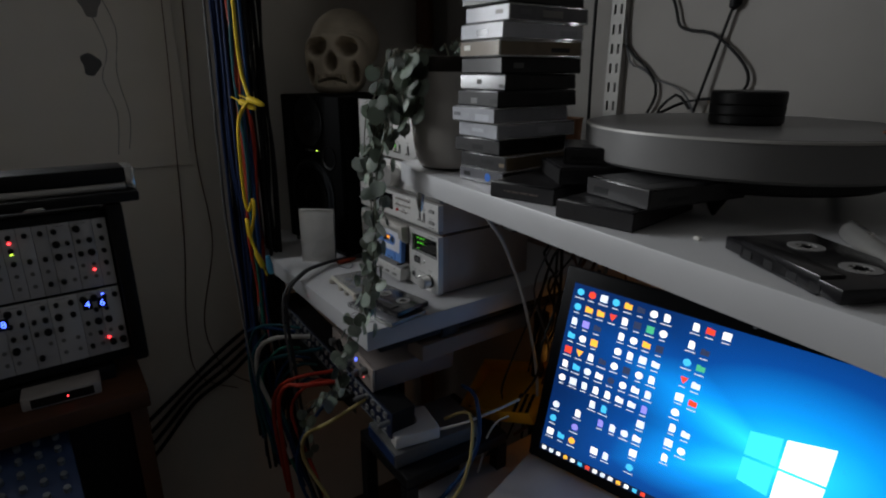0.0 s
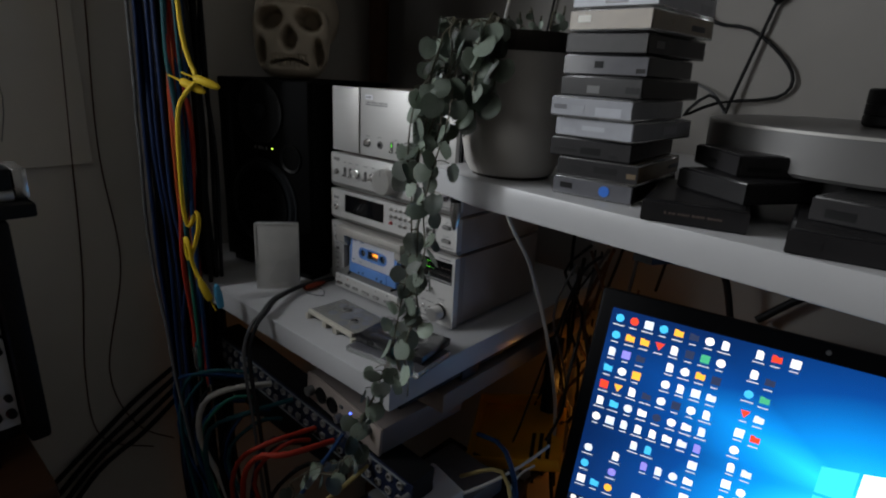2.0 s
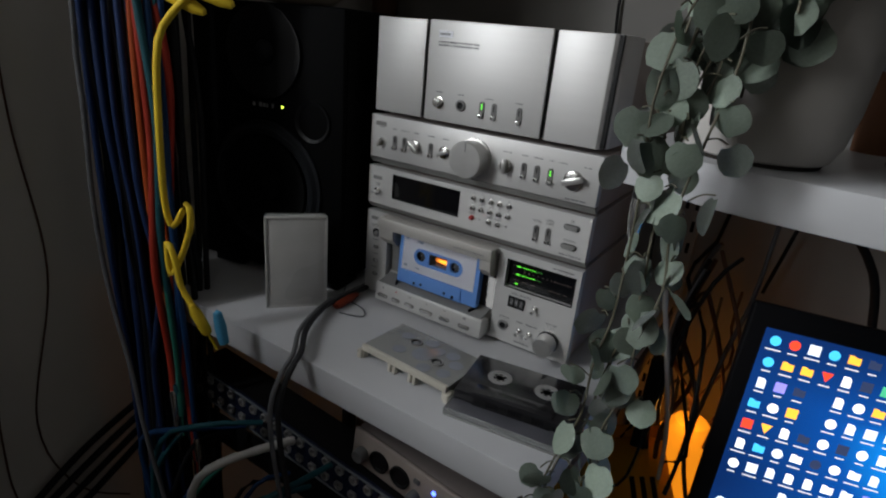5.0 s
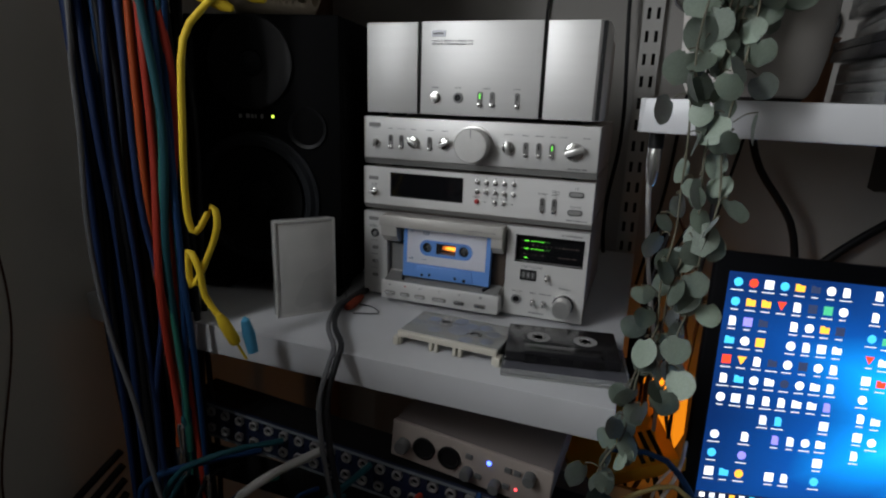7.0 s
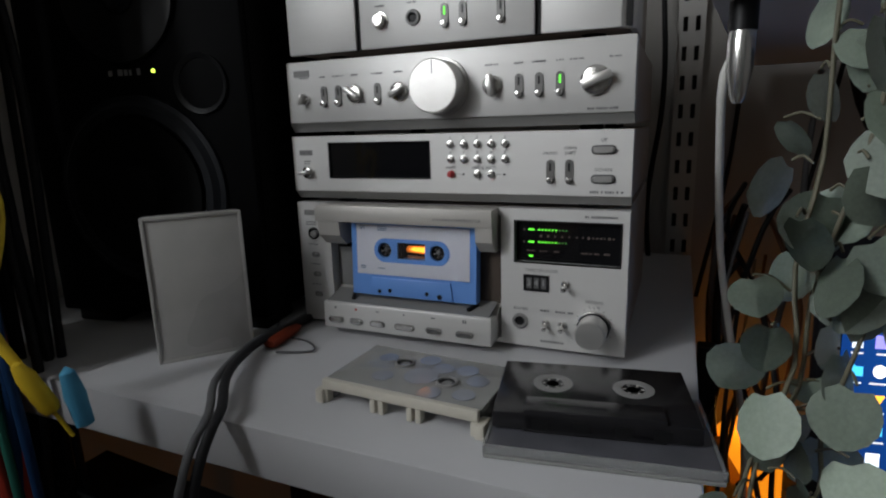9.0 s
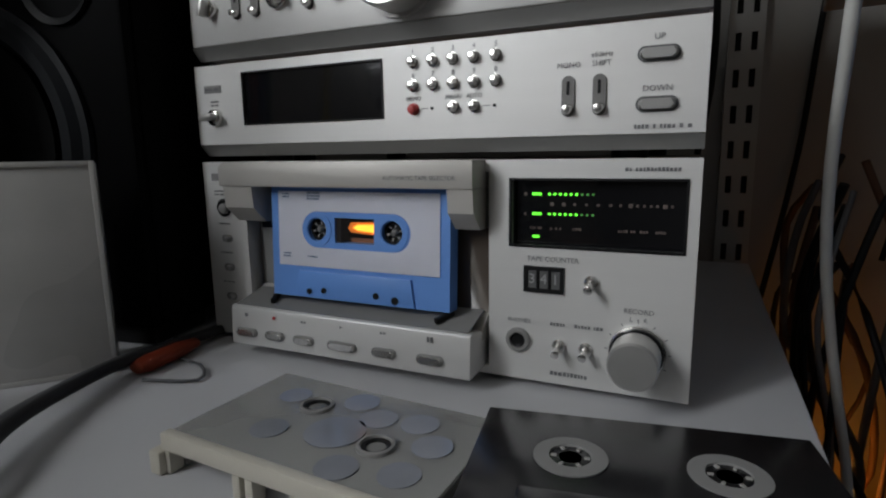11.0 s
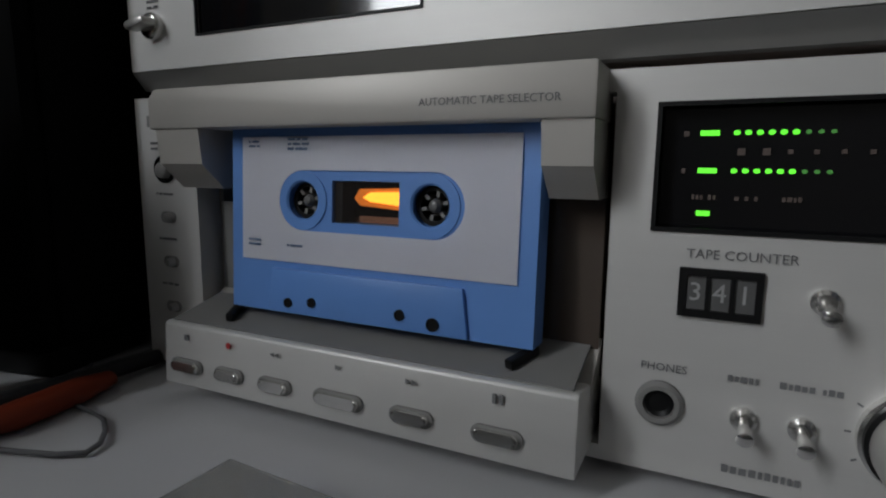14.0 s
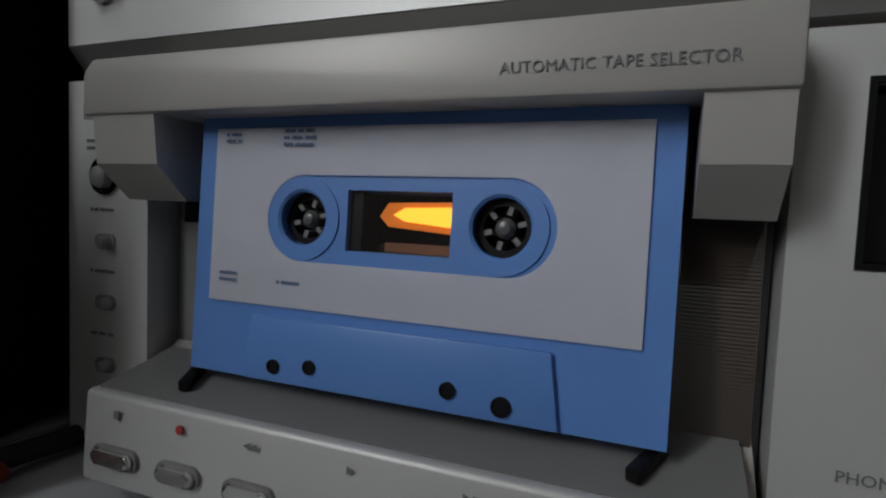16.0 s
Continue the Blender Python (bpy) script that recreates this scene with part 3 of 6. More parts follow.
# tuner
ZT = 0.955
tun = unit("tuner", ZT, 1.0050, "silver digital tuner with a dark display and round buttons", strip=0.0070, holes=[(0.0335, 0.1192, 0.0170, 0.0440)])
part("display_glass", box(0.0337, 0.119, 0.0012, 0.0035, 0.0172, 0.0438), M["blackglass"], tun, "smoked display glass", smooth=0)
part("display_frame", panel_with_holes(0.0333, 0.1194, 0.0168, 0.0442, [(0.0341, 0.1186, 0.0176, 0.0434)], -0.0004, 0.0005), M["black"], tun, smooth=0)
part("name_badge", box(0.0065, 0.0185, -0.0005, 0.0003, 0.0345, 0.0385), M["midgrey"], tun, smooth=0)
bars(0.0125, 0.0365, 0.010, 0.0018, 1, M["ink"], tun, -0.0007)
bars(0.0135, 0.0300, 0.006, 0.0012, 2, M["ink"], tun)
lever_knob(tun, 0.0135, 0.0215, 0.0046, 100)
first = None
rows = ((0.0412, (0, 1, 2, 3, 4), "12345"), (0.0309, (0, 1, 2, 3, 4), "67890"), (0.0206, (2, 3), ""))
for z, cols, txt in rows:
    for i in cols:
        x = 0.1353 + 0.00988 * i
        b = round_button(tun, x, z, M["chrome"], first)
        first = first or b
        if txt:
            words(txt[i], 0.0030, pose(x, -0.0003, z + 0.0046), M["ink"], tun, "numeral")
part("record_button", lathe([(0.0027, 0), (0.0027, 0.0006), (0.0022, 0.0007), (0.0022, 0.0028), (0.0016, 0.0037), (0, 0.004)], 18), M["red"], tun, "dark red button", m=out(0.1353, 0.0206))
for txt, x in (("MEMO", 0.1353), ("MANU", 0.1551), ("AUTO", 0.1649)):
    words(txt, 0.0027, pose(x, -0.0003, 0.0251), M["ink"], tun)
for x in (0.1445, 0.1742):
    part("indicator", lathe([(0.0007, 0), (0.0007, 0.0006), (0, 0.0006)], 10), M["black"], tun, m=out(x, 0.0206))
    part("line_mark", box(x - 0.0055, x - 0.002, -0.0003, 0.0001, 0.0205, 0.0208), M["ink"], tun, smooth=0)
for x in (0.2057, 0.2180):
    slide_switch(tun, x, 0.0225, 0.0160)
words("MONO", 0.0030, pose(0.2057, -0.0003, 0.0345), M["ink"], tun)
words("±50kHz", 0.0027, pose(0.2185, -0.0003, 0.0378), M["ink"], tun)
words("SHIFT", 0.0030, pose(0.2185, -0.0003, 0.0345), M["ink"], tun)
oval_key(tun, 0.2395, 0.0365)
oval_key(tun, 0.2395, 0.0180)
words("UP", 0.0032, pose(0.2395, -0.0003, 0.0425), M["ink"], tun)
words("DOWN", 0.0032, pose(0.2395, -0.0003, 0.0238), M["ink"], tun)
bars(0.2425, 0.0097, 0.022, 0.0020, 1, M["ink"], tun)

# cassette deck
ZD = SHELF + 0.0038
deck = unit("cassette_deck", ZD, 0.9535, "silver front-loading cassette deck with a lit tape window", strip=0.0, holes=[(0.0295, 0.1715, 0.004, 0.0935), (0.1812, 0.2525, 0.0612, 0.0905)], well=(0.0295, 0.1716))
HD = 0.9535 - ZD
hood = prism([(0.0, 0.0), (0.0, 0.0095), (0.003, 0.0125), (0.1432, 0.0125), (0.1432, 0.0)], -0.0150, 0.006, 0.0008)
part("tape_hood", hood, M["champ"], deck, "projecting grey hood over the tape", m=pose(0.0265, 0, 0.0865))
for s, x0, x1 in ((1, 0.0285, 0.0475), (-1, 0.1572, 0.1692)):
    t = bmesh.new()
    lo = 0.0675 if s > 0 else 0.0680
    v = [t.verts.new(c) for x in (x0, x1) for c in ((x, -0.0140, 0.0865), (x, 0.008, 0.0865), (x, 0.008, lo), (x, -0.0045, lo), (x, -0.013, lo + 0.008))]
    for q in ((0, 1, 2, 3, 4), (9, 8, 7, 6, 5), (0, 4, 9, 5), (4, 3, 8, 9), (3, 2, 7, 8), (2, 1, 6, 7), (1, 0, 5, 6)):
        t.faces.new([v[i] for i in q])
    part("hood_wing", t, M["champ"], deck, smooth=0)
words("AUTOMATIC TAPE SELECTOR", 0.00268, pose(0.1440, -0.0152, 0.0912), M["ink"], deck)
# inside of the tape well
part("well_back", box(0.030, 0.171, 0.0205, 0.0225, 0.004, 0.093), M["black"], deck, smooth=0)
for x0, x1 in ((0.0297, 0.0312), (0.1698, 0.1713)):
    part("well_side", box(x0, x1, 0.0103, 0.0205, 0.004, 0.093), M["midgrey"], deck, smooth=0)
part("well_panel", box(0.1500, 0.1697, 0.0190, 0.0203, 0.004, 0.093), M["gloss"], deck, smooth=0)
# a glossy plate; its fine ribs are invented, tilted up to catch the window's reflection
t = bmesh.new()
NR, RH, RD = 70, 0.00073, 0.00037
row = []
for k in range(NR):
    z = 0.0205 + k * RH
    row += [(0.0, z), (RD, z + RH)]
prev = None
for y, z in row + [(0.0035, 0.0205 + NR * RH), (0.0035, 0.0205), (0.0, 0.0205)]:
    cur = [t.verts.new((x, y, z)) for x in (-0.0098, 0.0054)]
    if prev:
        t.faces.new((prev[0], prev[1], cur[1], cur[0]))
    prev = cur
part("well_plate", t, M["gloss"], deck, "glossy dark brown plate beside the tape, ribs added to reflect the window", m=pose(0.1640, 0.0050, 0, 0, 0, 1.7), smooth=0)
part("well_plate", box(0.0315, 0.0500, 0.0085, 0.0098, 0.022, 0.062), M["midgrey"], deck, smooth=0)
for x0, x1 in ((0.0315, 0.050), (0.1585, 0.1697)):
    t = bmesh.new()
    v = [t.verts.new(c) for x in (x0, x1) for c in ((x, -0.004, 0.0215), (x, 0.0083, 0.0300), (x, 0.0083, 0.017), (x, -0.004, 0.017))]
    for q in ((0, 1, 2, 3), (7, 6, 5, 4), (0, 4, 5, 1), (1, 5, 6, 2), (2, 6, 7, 3), (3, 7, 4, 0)):
        t.faces.new([v[i] for i in q])
    part("well_ramp", t, M["champ"], deck, smooth=0)
# key block
kb = bmesh.new()
v = [kb.verts.new(c) for x in (0.0315, 0.1695) for c in ((x, -0.0190, 0.0030), (x, -0.0178, 0.0230), (x, -0.0163, 0.0238), (x, 0.012, 0.0185), (x, 0.012, 0.0030))]
for q in ((0, 1, 2, 3, 4), (9, 8, 7, 6, 5), (0, 5, 6, 1), (1, 6, 7, 2), (2, 7, 8, 3), (3, 8, 9, 4), (4, 9, 5, 0)):
    kb.faces.new([v[i] for i in q])
bmesh.ops.bevel(kb, geom=kb.edges[:], offset=0.0007, segments=2, affect="EDGES", profile=0.5)
keyblock = part("key_block", kb, M["silver"], deck)
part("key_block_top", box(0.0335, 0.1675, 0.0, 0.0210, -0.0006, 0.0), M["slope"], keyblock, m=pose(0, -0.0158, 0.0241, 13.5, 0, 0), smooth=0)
kx = (0.0425, 0.0610, 0.0795, 0.1025, 0.1260, 0.1500)
kw = (0.0118, 0.0100, 0.0108, 0.0150, 0.0112, 0.0118)
for x, w in zip(kx, kw):
    kf = part("transport_key_frame", prism(stadium(w + 0.0018, 0.0046), -0.0005, 0.0006), M["midgrey"], deck, m=pose(x, -0.0190, 0.0100, -3.5, 0, 0))
    part("transport_key", prism(stadium(w, 0.0031), -0.0020, 0.0, 0.0007), M["chrome"], kf)


def tri_mark(parent, x, z, w, m):
    t = bmesh.new()
    vs = [t.verts.new(c) for c in ((x - w / 2, -0.0001, z - abs(w) * 0.45), (x - w / 2, -0.0001, z + abs(w) * 0.45), (x + w / 2, -0.0001, z))]
    t.faces.new(vs)
    return part("key_symbol", t, M["ink"], parent, m=m, smooth=0)


sm = pose(0, -0.01868, 0.0195, -3.5, 0, 0)
part("key_symbol", box(kx[0] - 0.0008, kx[0] + 0.0008, -0.0002, 0.0002, -0.0009, 0.0009), M["ink"], deck, m=sm, smooth=0)
part("key_symbol", lathe([(0.0010, 0), (0.0010, 0.0002), (0, 0.0002)], 12), M["red"], deck, m=sm @ out(kx[1], 0))
tri_mark(deck, kx[2] - 0.0009, 0, -0.0018, sm), tri_mark(deck, kx[2] + 0.0009, 0, -0.0018, sm)
tri_mark(deck, kx[3], 0, 0.0018, sm)
tri_mark(deck, kx[4] - 0.0009, 0, 0.0018, sm), tri_mark(deck, kx[4] + 0.0009, 0, 0.0018, sm)
for d in (-0.0009, 0.0009):
    part("key_symbol", box(kx[5] + d - 0.0005, kx[5] + d + 0.0005, -0.0002, 0.0002, -0.0012, 0.0012), M["ink"], deck, m=sm, smooth=0)
for x, r in ((0.0535, 24), (0.153, -24)):
    part("tape_guide", box(-0.0013, 0.0013, -0.006, 0.005, 0, 0.0026, 0.0005), M["black"], deck, m=pose(x, -0.0075, 0.0262, 10, 0, r))
# left column
part("name_badge", box(0.0065, 0.0185, -0.0005, 0.0003, 0.0885, 0.0925), M["midgrey"], deck, smooth=0)
bars(0.0125, 0.0828, 0.010, 0.0012, 2, M["ink"], deck)
sel = part("selector_recess", lathe([(0.0050, 0), (0.0050, 0.0008), (0.0044, 0.0010), (0.0042, 0.0002), (0, 0.0002)], 28), M["black"], deck, m=out(0.0140, 0.0735))
part("selector_knob", lathe([(0.0030, 0.0002), (0.0028, 0.0030), (0.0020, 0.0036), (0, 0.0038)], 20), M["midgrey"], sel, m=pose(0.0010, -0.0004, 0))
for z in (0.0560, 0.0395, 0.0225):
    tg = part("slide_recess", prism(stadium(0.0075, 0.0042), -0.0005, 0.0006), M["midgrey"], deck, m=pose(0.0145, 0, z))
    part("slide_cap", lathe([(0.0017, 0), (0.0016, 0.0018), (0.0011, 0.0026), (0, 0.0028)], 14), M["strip"], tg, m=out(0.0012, 0, -0.0005))
    bars(0.0140, z + 0.0085, 0.010, 0.0011, 1, M["ink"], deck)
# level display
part("display_glass", box(0.1814, 0.2523, 0.0045, 0.0062, 0.0614, 0.0903), M["blackglass"], deck, smooth=0)
part("display_frame", panel_with_holes(0.1809, 0.2528, 0.0609, 0.0908, [(0.1819, 0.2518, 0.0619, 0.0898)], -0.0004, 0.0008), M["black"], deck, smooth=0)
for z, n in ((0.0838, 6), (0.0752, 6)):
    part("level_label", box(0.1901, 0.1942, 0.0040, 0.0044, z - 0.0006, z + 0.0006), M["green"], deck, smooth=0)
    bars(0.1872, z, 0.0012, 0.0018, 1, M["scale"], deck, 0.0042)
    sh = part("level_segment", prism(stadium(0.0014, 0.0011, 3), -0.0002, 0.0002), M["green"], deck, m=pose(0.1977, 0.0042, z), smooth=0)
    for i in range(1, n):
        again("level_segment", sh, deck, pose(0.1977 + i * 0.0023, 0.0042, z))
    dim = part("level_segment", prism(stadium(0.0011, 0.0009, 3), -0.0002, 0.0002), M["greendim"], deck, m=pose(0.1977 + n * 0.0023, 0.0042, z), smooth=0)
    for i in range(n + 1, n + 3):
        again("level_segment", dim, deck, pose(0.1977 + i * 0.0023, 0.0042, z))
part("level_label", box(0.1904, 0.1934, 0.0040, 0.0044, 0.0646, 0.0658), M["green"], deck, smooth=0)
for i, x in enumerate((0.1989, 0.2039, 0.2085, 0.2134, 0.2183, 0.2233, 0.2272, 0.2311, 0.2338, 0.2364, 0.2390, 0.2413, 0.2443, 0.2469)):
    w = 0.0008 if i in (0, 1, 7, 12) else 0.0005
    part("scale_mark", box(-w, w, -0.0002, 0.0002, -w, w), M["scale"], deck, m=pose(x, 0.0042, 0.0795), smooth=0)
for x, z, w in ((0.1920, 0.0690, 0.0055), (0.2010, 0.0690, 0.0055), (0.2105, 0.0690, 0.0055), (0.2300, 0.0690, 0.0070), (0.2368, 0.0690, 0.0035), (0.2430, 0.0690, 0.0040)):
    bars(x, z, w, 0.0014, 1, M["scale"], deck, 0.0042)
bars(0.2400, 0.0945, 0.022, 0.0019, 1, M["ink"], deck)
words("TAPE COUNTER", 0.0031, pose(0.2005, -0.0003, 0.0560), M["ink"], deck)
ctr = part("tape_counter", panel_with_holes(0.1880, 0.2055, 0.0412, 0.0528, [(0.1896, 0.1938, 0.043, 0.051), (0.1947, 0.1989, 0.043, 0.051), (0.1998, 0.2040, 0.043, 0.051)], -0.0012, 0.0008), M["black"], deck, "black three-digit counter", smooth=0)
for i, d in enumerate("341"):
    part("digit_drum", box(0.1896 + i * 0.0051, 0.1938 + i * 0.0051, -0.0004, 0.0004, 0.043, 0.051), M["darkgrey"], ctr, smooth=0)
    words(d, 0.0062, pose(0.1917 + i * 0.0051, -0.0006, 0.0470), M["dimdigit"], ctr, "numeral")
toggle(deck, 0.2172, 0.0475, 0.0085)
words("PHONES", 0.0028, pose(0.1860, -0.0003, 0.0275), M["ink"], deck)
jack(deck, 0.1855, 0.0185, 0.0056)
words("RECORD", 0.0030, pose(0.2365, -0.0003, 0.0365), M["ink"], deck)
words("L  \u2022  R", 0.0028, pose(0.2365, -0.0003, 0.0330), M["ink"], deck)
for x, w in ((0.2035, 0.007), (0.2165, 0.012)):
    bars(x, 0.0275, w, 0.0018, 1, M["ink"], deck)
toggle(deck, 0.2040, 0.0180, 0.008)
toggle(deck, 0.2155, 0.0180, 0.008)
bars(0.2085, 0.0050, 0.0165, 0.0022, 1, M["ink"], deck)
rk = part("record_level_knob", lathe([(0.0113, 0), (0.0113, 0.0022), (0.0098, 0.0026), (0.0092, 0.0035)], 44), M["chrome"], deck, "silver record level knob", m=out(0.2365, 0.0195))
part("knob_neck", lathe([(0.0106, 0.0028), (0.0106, 0.0044), (0.0092, 0.0060), (0, 0.006)], 40), M["black"], rk)
part("knob_cap", lathe([(0.0090, 0.0045), (0.0098, 0.005), (0.0098, 0.0185), (0.0090, 0.0195), (0, 0.0195)], 44), M["knob"], rk)
for a in range(-120, 121, 30):
    part("dial_mark", box(-0.0002, 0.0002, -0.0003, 0.0001, 0.0120, 0.0132), M["ink"], deck, m=pose(0.2365, 0, 0.0195, 0, a, 0), smooth=0)

# blue cassette in the deck
cas = thing("blue_cassette", pose(0.1045, -0.0092, ZD + 0.0297, -3.2, 0, 0), "blue compact cassette with a white paper label, playing", "cassette")
CW, CH = 0.1020, 0.0645


hub_z = 0.0353
part("shell", panel_with_holes(-CW / 2, CW / 2, 0, CH, [(-0.0285, -0.0165, hub_z - 0.006, hub_z + 0.006), (0.0148, 0.0268, hub_z - 0.006, hub_z + 0.006), (-0.0118, 0.0110, hub_z - 0.0062, hub_z + 0.0062)], 0.0006, 0.0095), M["bluecas"], cas, smooth=0)
part("head_bulge", prism([(-0.0350, 0.0002), (-0.0335, 0.0140), (0.0315, 0.0140), (0.0335, 0.0002)], -0.0008, 0.0008, 0.0005), M["bluecas"], cas)
# label with a rounded cut-out around the hubs
t = bmesh.new()
lw0, lw1, lz0, lz1 = -0.0462, 0.0462, 0.0157, 0.0578
hole = stadium(0.0622, 0.0182, 10)
outer = []
for x, z in hole:
    ax, az = x, z
    k = min((lw1 / abs(ax)) if ax else 9e9, ((lz1 - hub_z) / az) if az > 0 else 9e9, ((lz0 - hub_z) / az) if az < 0 else 9e9)
    outer.append((ax * k, az * k))
vi = [t.verts.new((x, 0.0, hub_z + z)) for x, z in hole]
vo = [t.verts.new((x, 0.0, hub_z + z)) for x, z in outer]
for i in range(len(vi)):
    j = (i + 1) % len(vi)
    t.faces.new((vi[i], vi[j], vo[j], vo[i]))
corner = [(lw1, lz1 - hub_z), (lw0, lz1 - hub_z), (lw0, lz0 - hub_z), (lw1, lz0 - hub_z)]
RC = 0.0026  # rounding of the two upper corners
for cx, cz in corner:
    best = None
    for i in range(len(vi)):
        j = (i + 1) % len(vi)
        a, b = outer[i], outer[j]
        if (abs(abs(a[0]) - lw1) < 1e-5) != (abs(abs(b[0]) - lw1) < 1e-5) and a[0] * cx > 0 and a[1] * cz > 0:
            best = (vo[i], vo[j])
    if best:
        if cz > 0:
            sx = 1 if cx > 0 else -1
            arc = [t.verts.new((cx - sx * RC + sx * RC * math.cos(radians(b)), 0.0, hub_z + cz - RC + RC * math.sin(radians(b)))) for b in (0, 22, 45, 68, 90)]
            if abs(abs(best[0].co.x) - lw1) > 1e-5:
                arc.reverse()
            t.faces.new([best[1], best[0]] + arc)
        else:
            t.faces.new((best[0], best[1], t.verts.new((cx, 0.0, hub_z + cz))))
bmesh.ops.solidify(t, geom=t.faces[:], thickness=0.0003)
part("paper_label", t, M["label"], cas, "white paper label with small blue print", smooth=0)
for x, z, w, rows_n in ((-0.0405, 0.0530, 0.005, 2), (-0.0235, 0.0536, 0.008, 3), (-0.0405, 0.0225, 0.005, 2), (-0.0245, 0.0215, 0.006, 1)):
    bars(x, z, w, 0.0009, rows_n, M["blueink"], cas, -0.0005)
for x in (-0.0225, 0.0208):
    part("hub_rim", lathe([(0.0056, -0.0004), (0.0062, 0.0001), (0.0089, 0.0001), (0.0089, -0.0004), (0.0056, -0.004)], 36), M["bluecas"], cas, m=out(x, hub_z, 0.0003))
    hb = part("tape_hub", lathe([(0.0056, -0.007), (0.0056, -0.0010), (0.0042, -0.0010), (0.0042, -0.007)], 24), M["black"], cas, m=out(x, hub_z, 0.002))
    for a in range(0, 360, 60):
        part("hub_tooth", box(0.0026, 0.0044, -0.0005, 0.0005, -0.006, -0.0012), M["midgrey"], hb, m=pose(0, 0, 0, 0, 0, a + 15), smooth=0)
    part("drive_spindle", lathe([(0.0022, -0.009), (0.0020, -0.0015), (0.0012, -0.0004), (0, 0)], 16), M["hubgrey"], hb)
part("tape_window", box(-0.0116, 0.0108, 0.0010, 0.0016, hub_z - 0.006, hub_z + 0.006), M["thin"], cas, "clear window over the tape", smooth=0).visible_shadow = False
part("tape_strip", box(-0.0055, 0.0103, 0.0060, 0.0070, hub_z - 0.006, hub_z - 0.0040), M["terracotta"], cas, smooth=0)
part("tape_pack", box(-0.0116, -0.0090, 0.0020, 0.0092, hub_z - 0.006, hub_z + 0.006), M["black"], cas, smooth=0)
part("tape_pack", box(-0.0078, 0.0103, 0.0072, 0.0090, hub_z - 0.006, hub_z - 0.0045), M["cbrown"], cas, smooth=0)
for x, z, r in ((-0.0268, 0.0036, 0.0015), (-0.0178, 0.0046, 0.0015), (0.0128, 0.0046, 0.0016), (0.0232, 0.0032, 0.0019)):
    part("capstan_hole", lathe([(r, 0.0), (r, 0.00045), (r * 0.8, 0.0005), (r * 0.75, 0.0002), (0, 0.0002)], 16), M["black"], cas, m=out(x, z, -0.0009))
lampb = part("well_lamp", prism([(0.0990, 0.0660), (0.1010, 0.0640), (0.1150, 0.0630), (0.1150, 0.0693), (0.1010, 0.0688)], -0.0042, -0.0034), M["orangedim"], deck, "small orange lamp behind the tape", smooth=0)
part("lamp_core", prism([(0.1025, 0.0664), (0.1050, 0.0652), (0.1150, 0.0643), (0.1150, 0.0683), (0.1050, 0.0679)], -0.0050, -0.0043), M["orange"], lampb, smooth=0)

# ---- on the lower shelf ----
rc = random.Random(29)
prints = {"inlaydark": ("inlaydark", "darkgrey", "black", "inlaydark", "black"), "inlaygrey": ("inlaygrey", "midgrey", "midgrey", "darkgrey"),
          "inlaywhite": ("inlaywhite", "inlaywhite", "inlaygrey", "card"), "inlaytan": ("inlaydark", "inlaytan", "card", "inlaydark")}


def cassette_case(m, cover, label, group="", body="clear", name="cassette_case", spine=None, blank=False):
    """A hinged cassette box lying flat: clear shell, inlay card. Long side along y, spine towards -y is the short side."""
    e = thing(name, m, label, "cassette case", group)
    w, l, h = 0.0690, 0.1090, 0.0158
    part("shell_base", box(-w / 2, w / 2, 0, l, 0, h * 0.56, 0.0009), M[body], e)
    part("shell_lid", box(-w / 2 + 0.0004, w / 2 - 0.0004, 0.0004, l - 0.0004, h * 0.57, h, 0.0009), M[body], e)
    part("inlay_card", box(-w / 2 - 0.0002, w / 2 + 0.0002, -0.0005, 0.0005, h * 0.08, h * 0.92), M[spine or cover], e, smooth=0)
    part("inlay_side", box(w / 2 - 0.0004, w / 2 + 0.0003, 0.002, l - 0.003, h * 0.10, h * 0.90), M[cover], e, smooth=0)
    part("inlay_top", box(-w / 2 + 0.003, w / 2 - 0.003, 0.003, l - 0.003, h - 0.0001, h + 0.0003), M[cover], e, smooth=0)
    if blank:
        # printed areas and worn patches on the spine and the long side
        px = -w / 2 + rc.uniform(0.002, 0.010)
        while px < w / 2 - 0.008:
            dx = rc.uniform(0.006, 0.022)
            z0 = h * rc.uniform(0.12, 0.42)
            if rc.random() < 0.45:
                part("inlay_print", box(px, min(px + dx, w / 2 - 0.001), -0.0007, -0.0003, z0, z0 + h * rc.uniform(0.18, 0.42)), M[rc.choice(prints[cover])], e, smooth=0)
            px += dx + rc.uniform(0.002, 0.012)
        py = rc.uniform(0.004, 0.02)
        while py < l - 0.02:
            dy = rc.uniform(0.008, 0.030)
            z0 = h * rc.uniform(0.14, 0.4)
            if rc.random() < 0.45:
                part("inlay_print", box(w / 2 + 0.0001, w / 2 + 0.0005, py, py + dy, z0, z0 + h * rc.uniform(0.2, 0.42)), M[rc.choice(prints[cover])], e, smooth=0)
            py += dy + rc.uniform(0.004, 0.02)
        part("top_print", box(-w * 0.38, w * rc.uniform(0.0, 0.3), l * 0.15, l * rc.uniform(0.5, 0.85), h + 0.0002, h + 0.0005), M[rc.choice(prints[cover])], e, smooth=0)
    else:
        bars(0.0, h * 0.5, w * 0.55, 0.0022, 1, M["ink"] if "dark" not in (spine or cover) else M["scale"], e, -0.0007)
    return e


